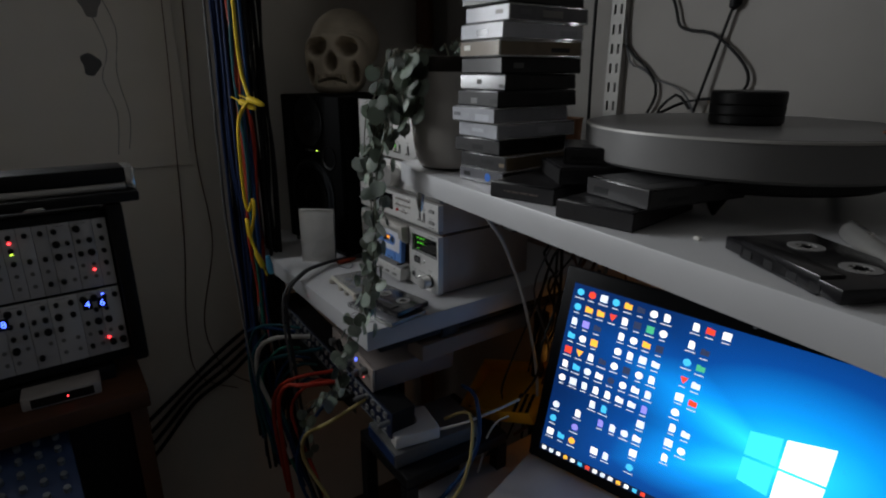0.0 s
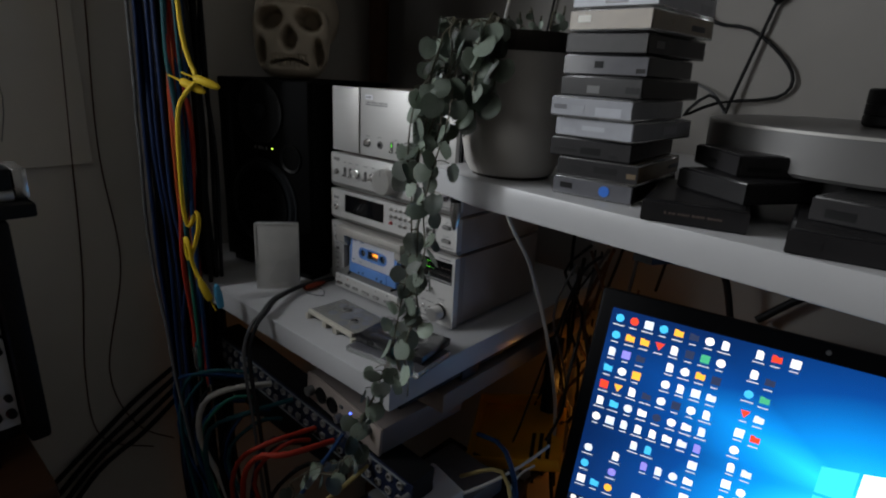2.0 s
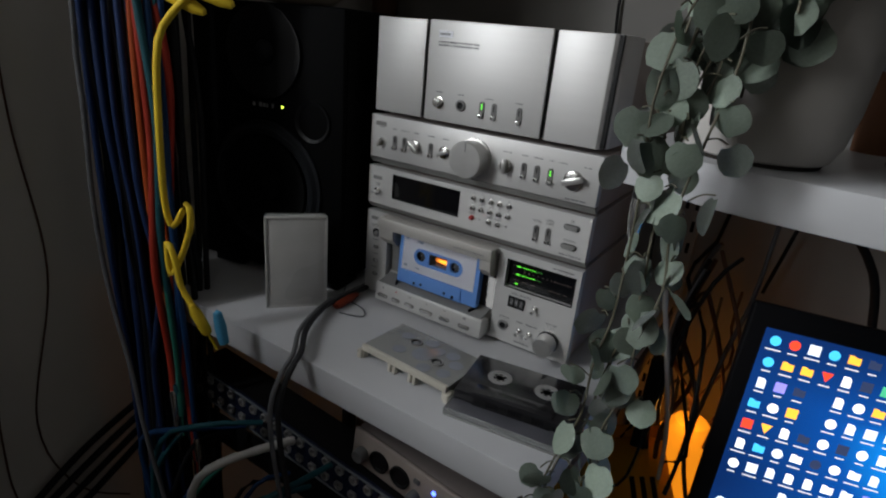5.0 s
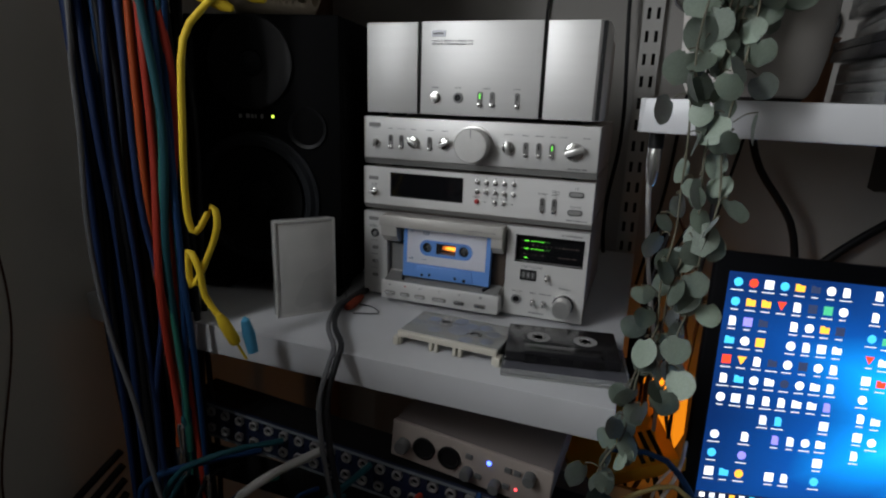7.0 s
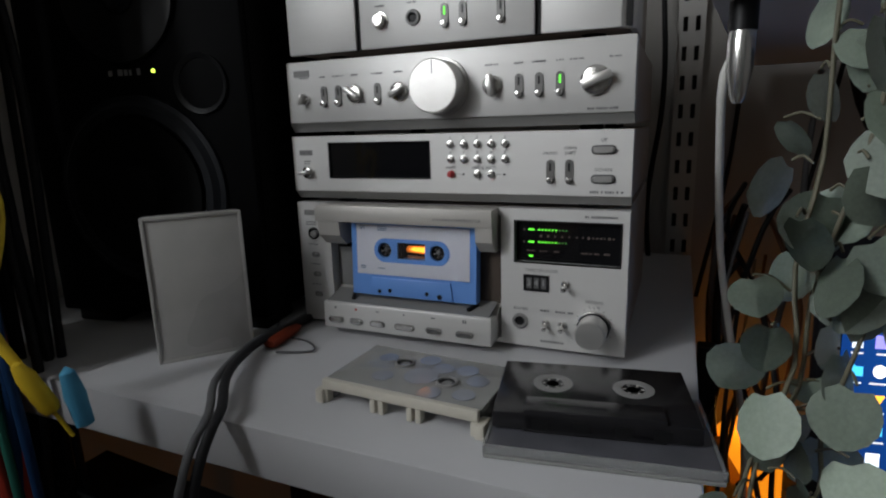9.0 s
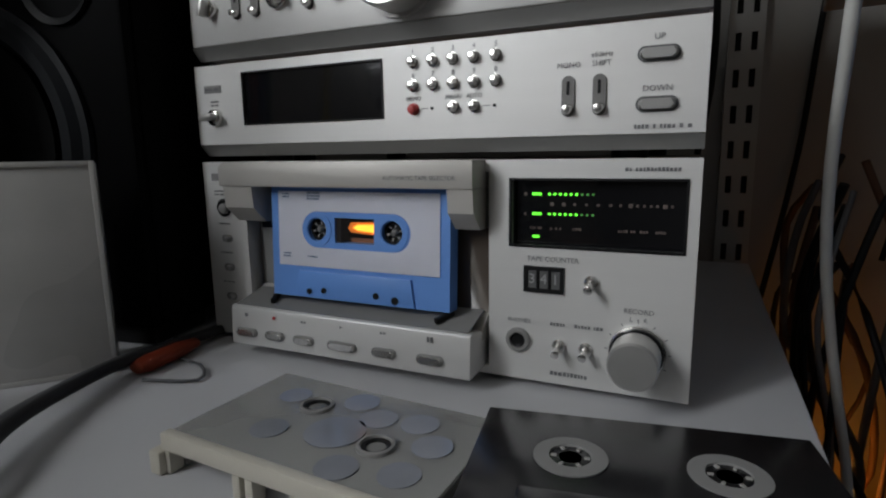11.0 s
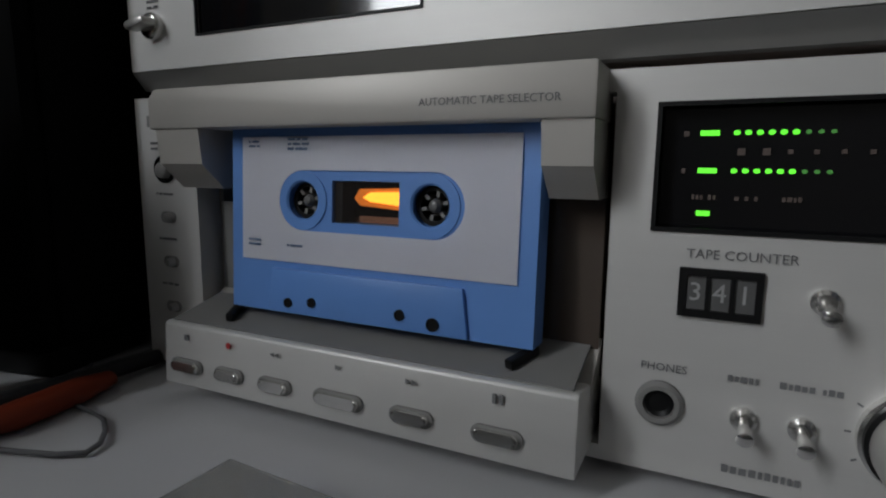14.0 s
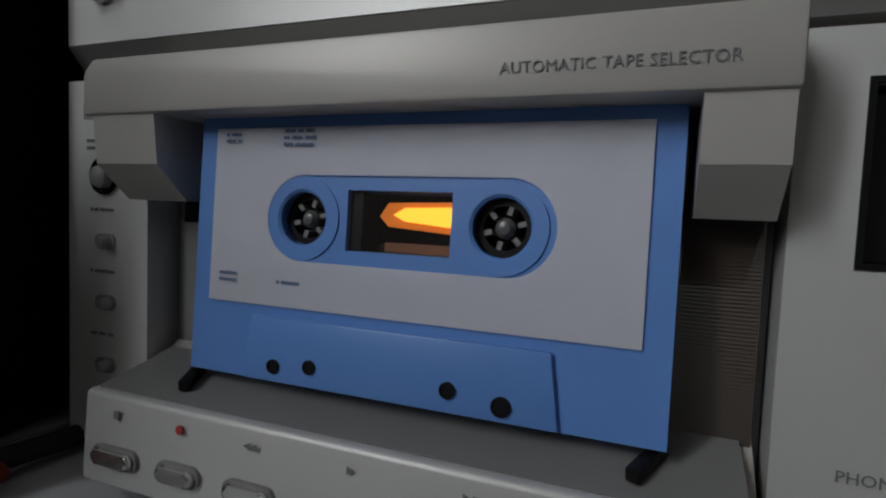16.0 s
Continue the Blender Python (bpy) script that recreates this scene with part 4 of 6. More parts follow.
card = thing("standing_cassette_case", pose(-0.046, -0.109, SHELF + 0.0002, 0, 0, 49.4), "white cassette case standing on end on the white shelf", "cassette case")
part("case_front", box(0, 0.0645, 0.0, 0.0045, 0, 0.1045, 0.0012), M["casewhite"], card)
for a, b, c, d in ((0.0, 0.0022, 0.0, 0.1045), (0.0623, 0.0645, 0.0, 0.1045), (0.0024, 0.0621, 0.1020, 0.1045), (0.0024, 0.0621, 0.0, 0.0024)):
    part("case_edge", box(a, b, -0.0009, -0.0001, c, d, 0.0003), M["casewhite"], card)
part("case_back", box(0.0005, 0.064, 0.0048, 0.0155, 0.0, 0.104, 0.0012), M["clear"], card)
part("inlay_card", box(0.003, 0.0615, 0.0050, 0.0140, 0.002, 0.102), M["casewhite"], card, smooth=0)

tr = thing("clear_cassette_shell", pose(0.0960, -0.1155, SHELF + 0.0002, 0, 0, -3.5), "empty translucent beige cassette shell lying open side down", "cassette shell")
t = bmesh.new()
box(0, 0.1, 0.004, 0.060, 0.0118, 0.0138, 0.0004, bm=t)
part("top_plate", t, M["tapeclear"], tr)
part("front_beam", box(0, 0.1, 0.0, 0.0042, 0.0085, 0.0148, 0.0008), M["tapebeige"], tr)
part("back_beam", box(0, 0.1, 0.0565, 0.060, 0, 0.0116, 0.0006), M["tapeclear"], tr)
for x in (0.0, 0.033, 0.0385, 0.0570, 0.0625, 0.0955):
    part("pillar", box(x, x + 0.0034, 0.0004, 0.006, 0, 0.0084, 0.0005), M["tapebeige"], tr)
for x in (-0.004, 0.0985):
    part("corner_post", box(x, x + 0.0055, -0.002, 0.009, 0, 0.0085, 0.0008), M["tapebeige"], tr)
for x in (0.0005, 0.0965):
    part("side_wall", box(x, x + 0.003, 0.0065, 0.0562, 0, 0.0116, 0.0004), M["tapeclear"], tr)
for i, (x, y, r) in enumerate(((0.034, 0.040, 0.0066), (0.070, 0.026, 0.0066), (0.020, 0.044, 0.0062), (0.047, 0.050, 0.0068), (0.060, 0.042, 0.0068), (0.052, 0.028, 0.0105), (0.075, 0.045, 0.0068), (0.086, 0.034, 0.0068), (0.066, 0.011, 0.0068), (0.085, 0.016, 0.0066), (0.030, 0.020, 0.0066))):
    if i < 2:
        part("hub_hole", lathe([(r * 0.75, 0.0), (r * 0.75, 0.0006), (r * 0.55, 0.0006), (r * 0.5, -0.0002), (0, -0.0002)], 24), M["black"], tr, m=pose(x, y, 0.0139))
        part("hub_rim", lathe([(r * 0.98, 0.0), (r * 0.95, 0.0012), (r * 0.80, 0.0014), (r * 0.74, 0.0006), (r * 0.74, 0.0)], 24), M["midgrey"], tr, m=pose(x, y, 0.0139))
    else:
        part("disc_mark", lathe([(r, 0.0), (r, 0.0003), (0, 0.0003)], 24), M["disc"], tr, m=pose(x, y, 0.0139))


def loose_cassette(m, label, body="smoke", name="loose_cassette", group=""):
    e = thing(name, m, label, "cassette", group)
    part("shell", box(0, 0.1, 0, 0.0635, 0.0, 0.0088, 0.0008), M[body], e)
    part("tape_body", box(0.004, 0.096, 0.004, 0.0595, 0.0012, 0.0074), M["black"], e, smooth=0)
    part("head_bulge", box(0.016, 0.084, 0.0, 0.016, -0.0012, 0.0108, 0.0008), M[body], e)
    for x in (0.029, 0.0715):
        h = part("tape_hub", lathe([(0.0108, 0.0089), (0.0108, 0.0093), (0.0062, 0.0094), (0.0058, 0.0080), (0.0036, 0.0080), (0.0034, 0.0088), (0, 0.0088)], 28), M["midgrey"], e, m=pose(x, 0.036, 0))
        for a in range(0, 360, 60):
            part("hub_tooth", box(0.0040, 0.0056, -0.0005, 0.0005, 0.0078, 0.0092), M["rail"], h, m=pose(0, 0, 0, 0, 0, a), smooth=0)
    for x in (0.020, 0.040, 0.060, 0.078):
        part("head_opening", box(x, x + 0.008, -0.0004, 0.0004, 0.001, 0.006), M["black"], e, smooth=0)
    return e


cc = thing("clear_case_under_tape", pose(0.2035, -0.137, SHELF + 0.0002, 0, 0, 8), "clear half of a cassette case lying flat under a cassette", "cassette case")
part("shell_base", box(0, 0.109, 0.0, 0.069, 0, 0.0022, 0.0008), M["tapeclear"], cc)
for x0, x1, y0, y1 in ((0, 0.109, 0.0, 0.0016), (0, 0.109, 0.0674, 0.069), (0, 0.0016, 0.0018, 0.0672), (0.1074, 0.109, 0.0018, 0.0672)):
    part("shell_rim", box(x0, x1, y0, y1, 0.0023, 0.0070, 0.0004), M["clear"], cc)
part("inlay_card", box(0.002, 0.107, 0.0022, 0.0665, 0.0023, 0.0068), M["inlaygrey"], cc, smooth=0)
loose_cassette(pose(0.2035, -0.1215, SHELF + 0.0086, 0, 0, 9.5), "smoky black cassette lying on its clear case")

# loudspeaker
SY = 10.5
sp = thing("loudspeaker", pose(-0.108, -0.051, SHELF + 0.012, 0, 0, SY), "black studio loudspeaker with a round woofer and small tweeter", "loudspeaker")
SH, SW = 0.298, 0.198
part("cabinet", box(-SW / 2, SW / 2, 0.008, 0.205, 0, SH, 0.003), M["spk"], sp)
part("baffle", box(-SW / 2, SW / 2, 0.0, 0.0078, 0, SH, 0.003), M["baffle"], sp)
wz, tz = 0.103, 0.249
part("woofer_surround", lathe([(0.074, 0.0), (0.074, 0.003), (0.070, 0.0035), (0.066, 0.007), (0.060, 0.007), (0.056, 0.002)], 56), M["surround"], sp, "dark grey rubber surround", m=out(0, wz))
part("woofer_cone", lathe([(0.0565, 0.0018), (0.024, -0.006), (0.021, -0.005), (0.018, 0.002), (0.010, 0.006), (0, 0.007)], 48), M["cone"], sp, m=out(0, wz, -0.006))
part("tweeter_guide", lathe([(0.048, 0.0), (0.048, 0.0035), (0.045, 0.004), (0.020, 0.0008), (0.014, 0.0005)], 48), M["black"], sp, m=out(0, tz))
part("tweeter_dome", lathe([(0.0125, 0.0), (0.010, 0.004), (0.005, 0.0062), (0, 0.0068)], 28), M["surround"], sp, m=out(0, tz, -0.0006))
part("bass_port", lathe([(0.022, 0.0), (0.022, 0.0025), (0.0185, 0.0008), (0.016, -0.004), (0, -0.004)], 32), M["black"], sp, m=out(0.062, 0.183))
bars(-0.001, 0.194, 0.032, 0.0060, 1, M["midgrey"], sp, -0.0008, "brand_bar")
part("power_led", lathe([(0.0016, 0), (0.0012, 0.001), (0, 0.0013)], 12), M["ledyel"], sp, m=out(0.0225, 0.194))
for x in (-0.07, 0.07):
    for y in (0.03, 0.17):
        part("foam_foot", box(x - 0.022, x + 0.022, y - 0.022, y + 0.022, -0.0118, 0.0, 0.002), M["black"], sp)


def skull_mesh():
    t = bmesh.new()
    nu, nv = 200, 150
    org = Vector((0, -0.012, -0.005))

    def inside(p):
        e = (p.x / 0.070) ** 2 + ((p.y - 0.020) / 0.086) ** 2 + ((p.z - 0.018) / 0.066) ** 2
        wz_ = 0.060 - 0.16 * max(0.0, -(p.z + 0.02))
        f = abs(p.x / wz_) ** 3 + abs((p.y + 0.043) / 0.043) ** 4 + abs((p.z + 0.026) / 0.058) ** 5
        return e < 1 or f < 1

    def bell(d, r):
        return 1 / (1 + (d / r) ** 12)

    grid = []
    for j in range(nv + 1):
        th = math.pi * j / nv
        row = []
        for i in range(nu):
            ph = 2 * math.pi * i / nu
            d = Vector((math.sin(th) * math.sin(ph), -math.sin(th) * math.cos(ph), math.cos(th)))
            lo, hi = 0.0, 0.16
            for _ in range(16):
                mid = (lo + hi) / 2
                if inside(org + d * mid):
                    lo = mid
                else:
                    hi = mid
            p = org + d * lo
            if p.y < -0.02:
                k = 0.0
                for s in (-1, 1):
                    k += 0.058 * bell(math.hypot((p.x - s * 0.0300) / 1.18, p.z - 0.006 + 0.12 * (p.x * s - 0.03)), 0.0148)
                    k += 0.046 * bell(math.hypot((p.x - s * 0.0440) / 0.60, (p.z + 0.043) / 1.65), 0.0112)
                    k -= 0.006 * bell(math.hypot((p.x - s * 0.034) / 1.8, (p.z - 0.028)), 0.008)
                k += 0.045 * bell(math.hypot(p.x * (1.0 + 18 * max(0.0, p.z + 0.024)), (p.z + 0.022) / 1.45), 0.0105)
                if abs(p.x) < 0.029 and -0.066 < p.z < -0.046:
                    k += 0.0018 * (1 + math.cos(p.x * 2 * math.pi / 0.0066)) + 0.024 * bell(p.z + 0.0535 + 9 * p.x * p.x, 0.0019)
                p = p + Vector((0, k, 0))
            row.append(t.verts.new(p))
        grid.append(row)
    for a, b in zip(grid, grid[1:]):
        for i in range(nu):
            t.faces.new((a[i], a[(i + 1) % nu], b[(i + 1) % nu], b[i]))
    bmesh.ops.remove_doubles(t, verts=t.verts, dist=1e-5)
    return t


sk = link("skull_model", skull_mesh(), M["bone"], smooth=60)
sk.matrix_world = pose(-0.168, 0.060, SHELF + 0.012 + SH + 0.0838, 0, 0, 47)
tagged(sk, "life-size aged bone coloured skull model resting on the loudspeaker", "skull model")

# ---- on the upper shelf ----
PX, PY = 0.368, -0.056
pot = thing("flower_pot", pose(PX, PY, UP), "pale grey ceramic pot with dark soil and a trailing plant", "flower pot")
part("pot_body", lathe([(0, 0.001), (0.037, 0.001), (0.0420, 0.004), (0.0470, 0.014), (0.0505, 0.034), (0.0525, 0.065), (0.0535, 0.100), (0.0535, 0.131), (0.0515, 0.133), (0.0490, 0.131), (0.0485, 0.116), (0, 0.116)], 64), M["pot"], pot)
part("foot_ring", lathe([(0.034, 0), (0.0385, 0), (0.0400, 0.0030), (0.034, 0.0030), (0.034, 0)], 40), M["soil"], pot)
part("dark_rim", lathe([(0.0538, 0.1170), (0.0546, 0.1175), (0.0546, 0.1335), (0.0485, 0.1342), (0.0485, 0.1325), (0.0538, 0.1325)], 48), M["soil"], pot, "dark stained rim")
part("soil", lathe([(0, 0.1265), (0.02, 0.1275), (0.0483, 0.1235), (0.0483, 0.117)], 32), M["soil"], pot)


def leaf_mesh(seed):
    """A round, slightly cupped leaf; its stalk end lies at the origin, its blade along -z."""
    rnd = random.Random(seed)
    t = bmesh.new()
    n = 14
    c = t.verts.new((0, -0.0012, -0.5))
    vs = []
    fold, curl = rnd.uniform(0.10, 0.28), rnd.uniform(-0.12, 0.15)
    for i in range(n):
        a = 2 * math.pi * i / n + math.pi / 2
        r = 0.5 * (1 + 0.04 * rnd.uniform(-1, 1))
        x, z = r * math.cos(a) * 1.02, r * math.sin(a)
        if i == 0:
            z -= 0.11
        if i == n // 2:
            z -= 0.05
        vs.append(t.verts.new((x, fold * abs(x) + curl * (z * z) * 1.2, z - 0.5)))
    for i in range(n):
        t.faces.new((c, vs[i], vs[(i + 1) % n]))
    bmesh.ops.solidify(t, geom=t.faces[:], thickness=0.035)
    return t


plant = thing("trailing_plant", pose(PX, PY, UP + 0.123), "trailing houseplant with round grey-green leaves hanging over the shelf", "plant")
inv = plant.matrix_world.inverted()
leaf_bank = []
rl = random.Random(11)


def leaf(parent, p, size, yaw, tilt, roll):
    k = rl.randrange(4)
    m = inv @ Matrix.Translation(p) @ Euler((radians(tilt), radians(roll), radians(yaw)), "ZXY").to_matrix().to_4x4() @ Matrix.Scale(size, 4)
    if len(leaf_bank) < 4:
        ob = part("leaf", leaf_mesh(len(leaf_bank) + 3), M["leaf"], parent, m=m)
        leaf_bank.append(ob)
    else:
        again("leaf", leaf_bank[k], parent, m)


def vine(pts, n, size, spread=0.010, r=0.0008):
    P = [Vector(p) + Vector((-0.001, -0.022, 0)) * min(1.0, max(0.0, k - 0.5)) for k, p in enumerate(pts)]
    L = [0.0]
    for a, b in zip(P, P[1:]):
        L.append(L[-1] + (b - a).length)
    wig = [P[0]]
    for a, b in zip(P, P[1:]):
        wig.append((a + b) / 2 + Vector((rl.uniform(-0.005, 0.005), rl.uniform(-0.005, 0.005), 0)))
        wig.append(b)
    v = cable("vine", [inv @ p for p in wig], r, M["stem"], plant)
    for i in range(n):
        s = L[-1] * (i + rl.uniform(0.1, 0.9)) / n
        k = max(j for j in range(len(L) - 1) if L[j] <= s)
        p = P[k].lerp(P[k + 1], (s - L[k]) / (L[k + 1] - L[k]))
        a = rl.uniform(0, 2 * math.pi)
        q = p + Vector((math.cos(a), math.sin(a), rl.uniform(-0.2, 0.6))) * rl.uniform(0.3, 1.0) * spread
        cable("leaf_stalk", [inv @ p, inv @ ((p + q) / 2 + Vector((0, 0, 0.002))), inv @ q], 0.0005, M["stem"], plant)
        f = 0.75 + 0.4 * rl.random()
        leaf(plant, q, 1.09 * size * f, rl.uniform(-75, 75) + (20 if i % 2 else -10), rl.uniform(-35, 25), rl.uniform(-35, 35))


top = UP + 0.131
for a in range(4):
    x0 = PX - 0.028 + 0.006 * rl.uniform(-1, 1)
    y0 = PY - 0.028 + 0.006 * rl.uniform(-1, 1)
    vine([(x0, y0, top), (x0 - 0.012 + 0.006 * a, y0 - 0.022, top + 0.012 - 0.002 * a), (0.358 - 0.008 * a, -0.106 - 0.006 * (a % 3), top - 0.012), (0.350 - 0.007 * a, -0.122 - 0.004 * a, top - 0.06), (0.345 - 0.006 * a, -0.126 - 0.004 * a, top - 0.10 - 0.012 * a)], 10, 0.019, 0.013)
vine([(0.362, -0.08, top), (0.345, -0.118, top - 0.03), (0.340, -0.130, 1.12), (0.338, -0.134, 1.05), (0.334, -0.136, 0.98), (0.326, -0.142, 0.92), (0.312, -0.158, 0.87), (0.300, -0.168, 0.83), (0.292, -0.174, 0.785), (0.268, -0.178, 0.745), (0.235, -0.180, 0.725)], 52, 0.0185, 0.013)
vine([(0.372, -0.085, top), (0.356, -0.122, top - 0.03), (0.352, -0.132, 1.10), (0.351, -0.138, 1.02), (0.345, -0.138, 0.955), (0.334, -0.142, 0.905), (0.326, -0.150, 0.868)], 34, 0.0185, 0.014)
vine([(0.36, -0.082, top), (0.333, -0.115, top - 0.03), (0.324, -0.126, 1.10), (0.327, -0.132, 1.03), (0.322, -0.138, 0.96), (0.315, -0.146, 0.90), (0.306, -0.160, 0.85), (0.296, -0.172, 0.80), (0.287, -0.178, 0.76)], 36, 0.0175, 0.013)
vine([(0.245, -0.181, 0.735), (0.215, -0.186, 0.715), (0.19, -0.19, 0.69), (0.19, -0.19, 0.655), (0.21, -0.19, 0.62)], 14, 0.016, 0.012)
vine([(0.375, -0.082, top), (0.375, -0.100, top + 0.016), (0.378, -0.110, top - 0.01), (0.376, -0.112, top - 0.05)], 9, 0.017, 0.012)
for k, (dx, dz) in enumerate(((-0.020, 0.075), (-0.006, 0.055), (0.010, 0.040), (-0.032, 0.085), (0.018, 0.030), (0.020, 0.062), (0.010, 0.078), (-0.002, 0.092), (0.014, 0.050))):
    vine([(PX + dx, PY - 0.036, top), (PX + dx - 0.002, PY - 0.050, top + 0.010), (PX + dx - 0.004, PY - 0.044, top - 0.015), (PX + dx - 0.006, PY - 0.044, top - dz)], 8 if k != 4 else 5, 0.0185, 0.012)
for k in range(6):
    x0 = PX + 0.012 * k - 0.02
    vine([(x0, PY + 0.01, top - 0.004), (x0 + 0.004, PY + 0.012, top + 0.018 + 0.004 * (k % 3))], 3, 0.008, 0.006)

# tower of cassette cases
tower = [("inlaydark", "clear", "inlaygrey"), ("inlaytan", "clear", "inlaydark"), ("inlaydark", "smoke", None), ("inlaywhite", "clear", None), ("inlaywhite", "clear", None), ("inlaydark", "smoke", None),
         ("inlaydark", "smoke", "inlaygrey"), ("inlaydark", "smoke", None), ("inlaytan", "clear", "inlaytan"), ("inlaywhite", "clear", None), ("inlaygrey", "clear", "inlaywhite"), ("inlaydark", "smoke", None),
         ("inlaywhite", "clear", None), ("inlaygrey", "clear", None), ("inlaydark", "smoke", "inlaygrey"), ("inlaywhite", "clear", None), ("inlaydark", "smoke", None)]
rt = random.Random(5)
look_of = {"inlaygrey": "clear cassette case with a grey card in a tall stack", "inlaydark": "smoky cassette case with a dark card in a tall stack",
           "inlaywhite": "clear cassette case with a pale card in a tall stack", "inlaytan": "clear cassette case with a tan card in a tall stack"}
for i, (cov, bod, spn) in enumerate(tower):
    wide = i in (3, 4)
    e = cassette_case(pose(0.480 + rt.uniform(-0.004, 0.004) - 0.004 * wide, -0.103 + rt.uniform(-0.005, 0.004) - 0.004 * wide, UP + 0.0003 + i * 0.0164, 0, 0, rt.uniform(-5, 4)), cov, look_of[cov], "stack of cassette cases", bod, spine=spn, blank=True)
    if i == 0:
        part("sticker", lathe([(0.0045, 0), (0.0045, 0.0004), (0, 0.0005)], 24), M["bluedot"], e, "round blue sticker", m=out(0.012, 0.008, -0.0007))

# loose tapes beside the tower
cassette_case(pose(0.573, -0.128, UP + 0.0003, 0, 0, 14), "inlaydark", "smoky cassette case with a dark card lying on the white shelf", body="smoke")
cassette_case(pose(0.568, -0.085, UP + 0.0167, 0, 0, -32), "inlaydark", "dark cassette case lying askew on another case", body="smoke", blank=True)
cassette_case(pose(0.562, -0.060, UP + 0.0331, 0, 0, -48), "inlaydark", "black cassette case lying across two other cases", body="smoke", blank=True)
cassette_case(pose(0.668, -0.140, UP + 0.0003, 0, 0, 8), "inlaydark", "dark cassette case lying flat on the white shelf", body="smoke", blank=True)
cassette_case(pose(0.672, -0.118, UP + 0.0167, 0, 0, -10), "inlaydark", "smoky cassette case lying on a clear case", body="smoke", blank=True)
lc = loose_cassette(pose(0.765, -0.118, UP + 0.0015, 0, 0, -29), "black cassette lying bare on the white shelf", "smoke")
pen = thing("metal_pen", pose(0.803, -0.020, UP + 0.0075, 0, 0, -55), "silver metal pen lying on the shelf", "pen")
part("barrel", lathe([(0, 0), (0.004, 0.001), (0.0068, 0.006), (0.0068, 0.10), (0.0045, 0.118), (0.001, 0.13), (0, 0.13)], 20), M["knob"], pen, m=pose(0, 0, 0, 0, 90, 0))
part("clip", box(0.005, 0.045, -0.0015, 0.0015, 0.0072, 0.0086, 0.0004), M["chrome"], pen)
tagged(link("crumb", box(0, 0.005, 0, 0.004, 0, 0.003, 0.001), M["card"], m=pose(0.738, -0.112, UP)), "tiny white scrap on the shelf", "scrap")

# turntable
tt = thing("turntable", pose(0.668, 0.078, UP - 0.0002), "turntable with a thick frosted acrylic platter and black puck", "turntable")
part("plinth", lathe([(0, 0.022), (0.125, 0.022), (0.128, 0.025), (0.128, 0.032), (0.125, 0.0345), (0, 0.0345)], 64), M["black"], tt)
part("platter", lathe([(0, 0.035), (0.146, 0.035), (0.150, 0.038), (0.150, 0.066), (0.1475, 0.069), (0, 0.0692)], 96), M["acrylic"], tt, "frosted grey acrylic platter")
# pale ring in place of the highlight along the platter's upper edge
part("edge_line", lathe([(0.1485, 0.0662), (0.1508, 0.0664), (0.1502, 0.0684), (0.1485, 0.0686)], 96), M["rail"], tt, "pale ring standing in for the edge highlight")
pk = part("record_puck", lathe([(0.031, 0.0), (0.0335, 0.002), (0.0335, 0.0085), (0.0325, 0.0093), (0.0335, 0.0101), (0.0335, 0.018), (0.0325, 0.0188), (0.0335, 0.0196), (0.0335, 0.0295), (0.032, 0.031), (0, 0.031)], 56), M["black"], tt, "black ridged puck", m=pose(0, 0, 0.0692))
for a in (200, 290, 60):
    x, y = 0.115 * math.cos(radians(a)), 0.115 * math.sin(radians(a))
    part("spike_foot", lathe([(0, 0.0), (0.0015, 0.001), (0.012, 0.020), (0.016, 0.0218), (0, 0.0218)], 24), M["black"], tt, m=pose(x, y, 0))
cable("puck_lead", [(0.80, 0.02, UP + 0.075), (0.84, -0.02, UP + 0.085), (0.90, -0.03, UP + 0.09), (1.02, 0.0, UP + 0.09)], 0.0016, M["cbrown"], None, "thin brown lead running over the platter")

# small orange-brown pot behind the plant pot
tagged(link("terracotta_saucer", lathe([(0, 0), (0.015, 0), (0.018, 0.058), (0.0195, 0.060), (0.0165, 0.060), (0.0135, 0.004), (0, 0.004)], 32, m=pose(0.440, 0.080, UP)), M["terracotta"]), "small terracotta pot standing behind the ceramic pot", "flower pot")
tagged(link("white_adapter", box(0, 0.03, 0, 0.022, 0, 0.045, 0.003), M["whitecase"], m=pose(0.545, 0.035, UP, 0, 0, -6)), "small white plug adapter standing on the shelf", "adapter")

# ---- laptop on the desk below the upper shelf ----
desk = thing("desk", pose(0.30, -0.30, 0.555), "pale grey desk top under the upper shelf, partly cluttered", "desk")
part("desktop", box(0.02, 1.5, 0.16, 0.66, -0.028, 0, 0.003), M["greybox"], desk)
for x in (0.06, 1.42):
    for y in (0.19, 0.60):
        part("leg", box(x, x + 0.04, y, y + 0.04, -0.555, -0.0285, 0.003), M["greybox"], desk)

DW, DH = 0.50, 0.287
lap = thing("laptop", pose(0.412, 0.152, 0.892, -10, 4.0, 18), "open black laptop showing a bright blue desktop with many icons", "laptop")


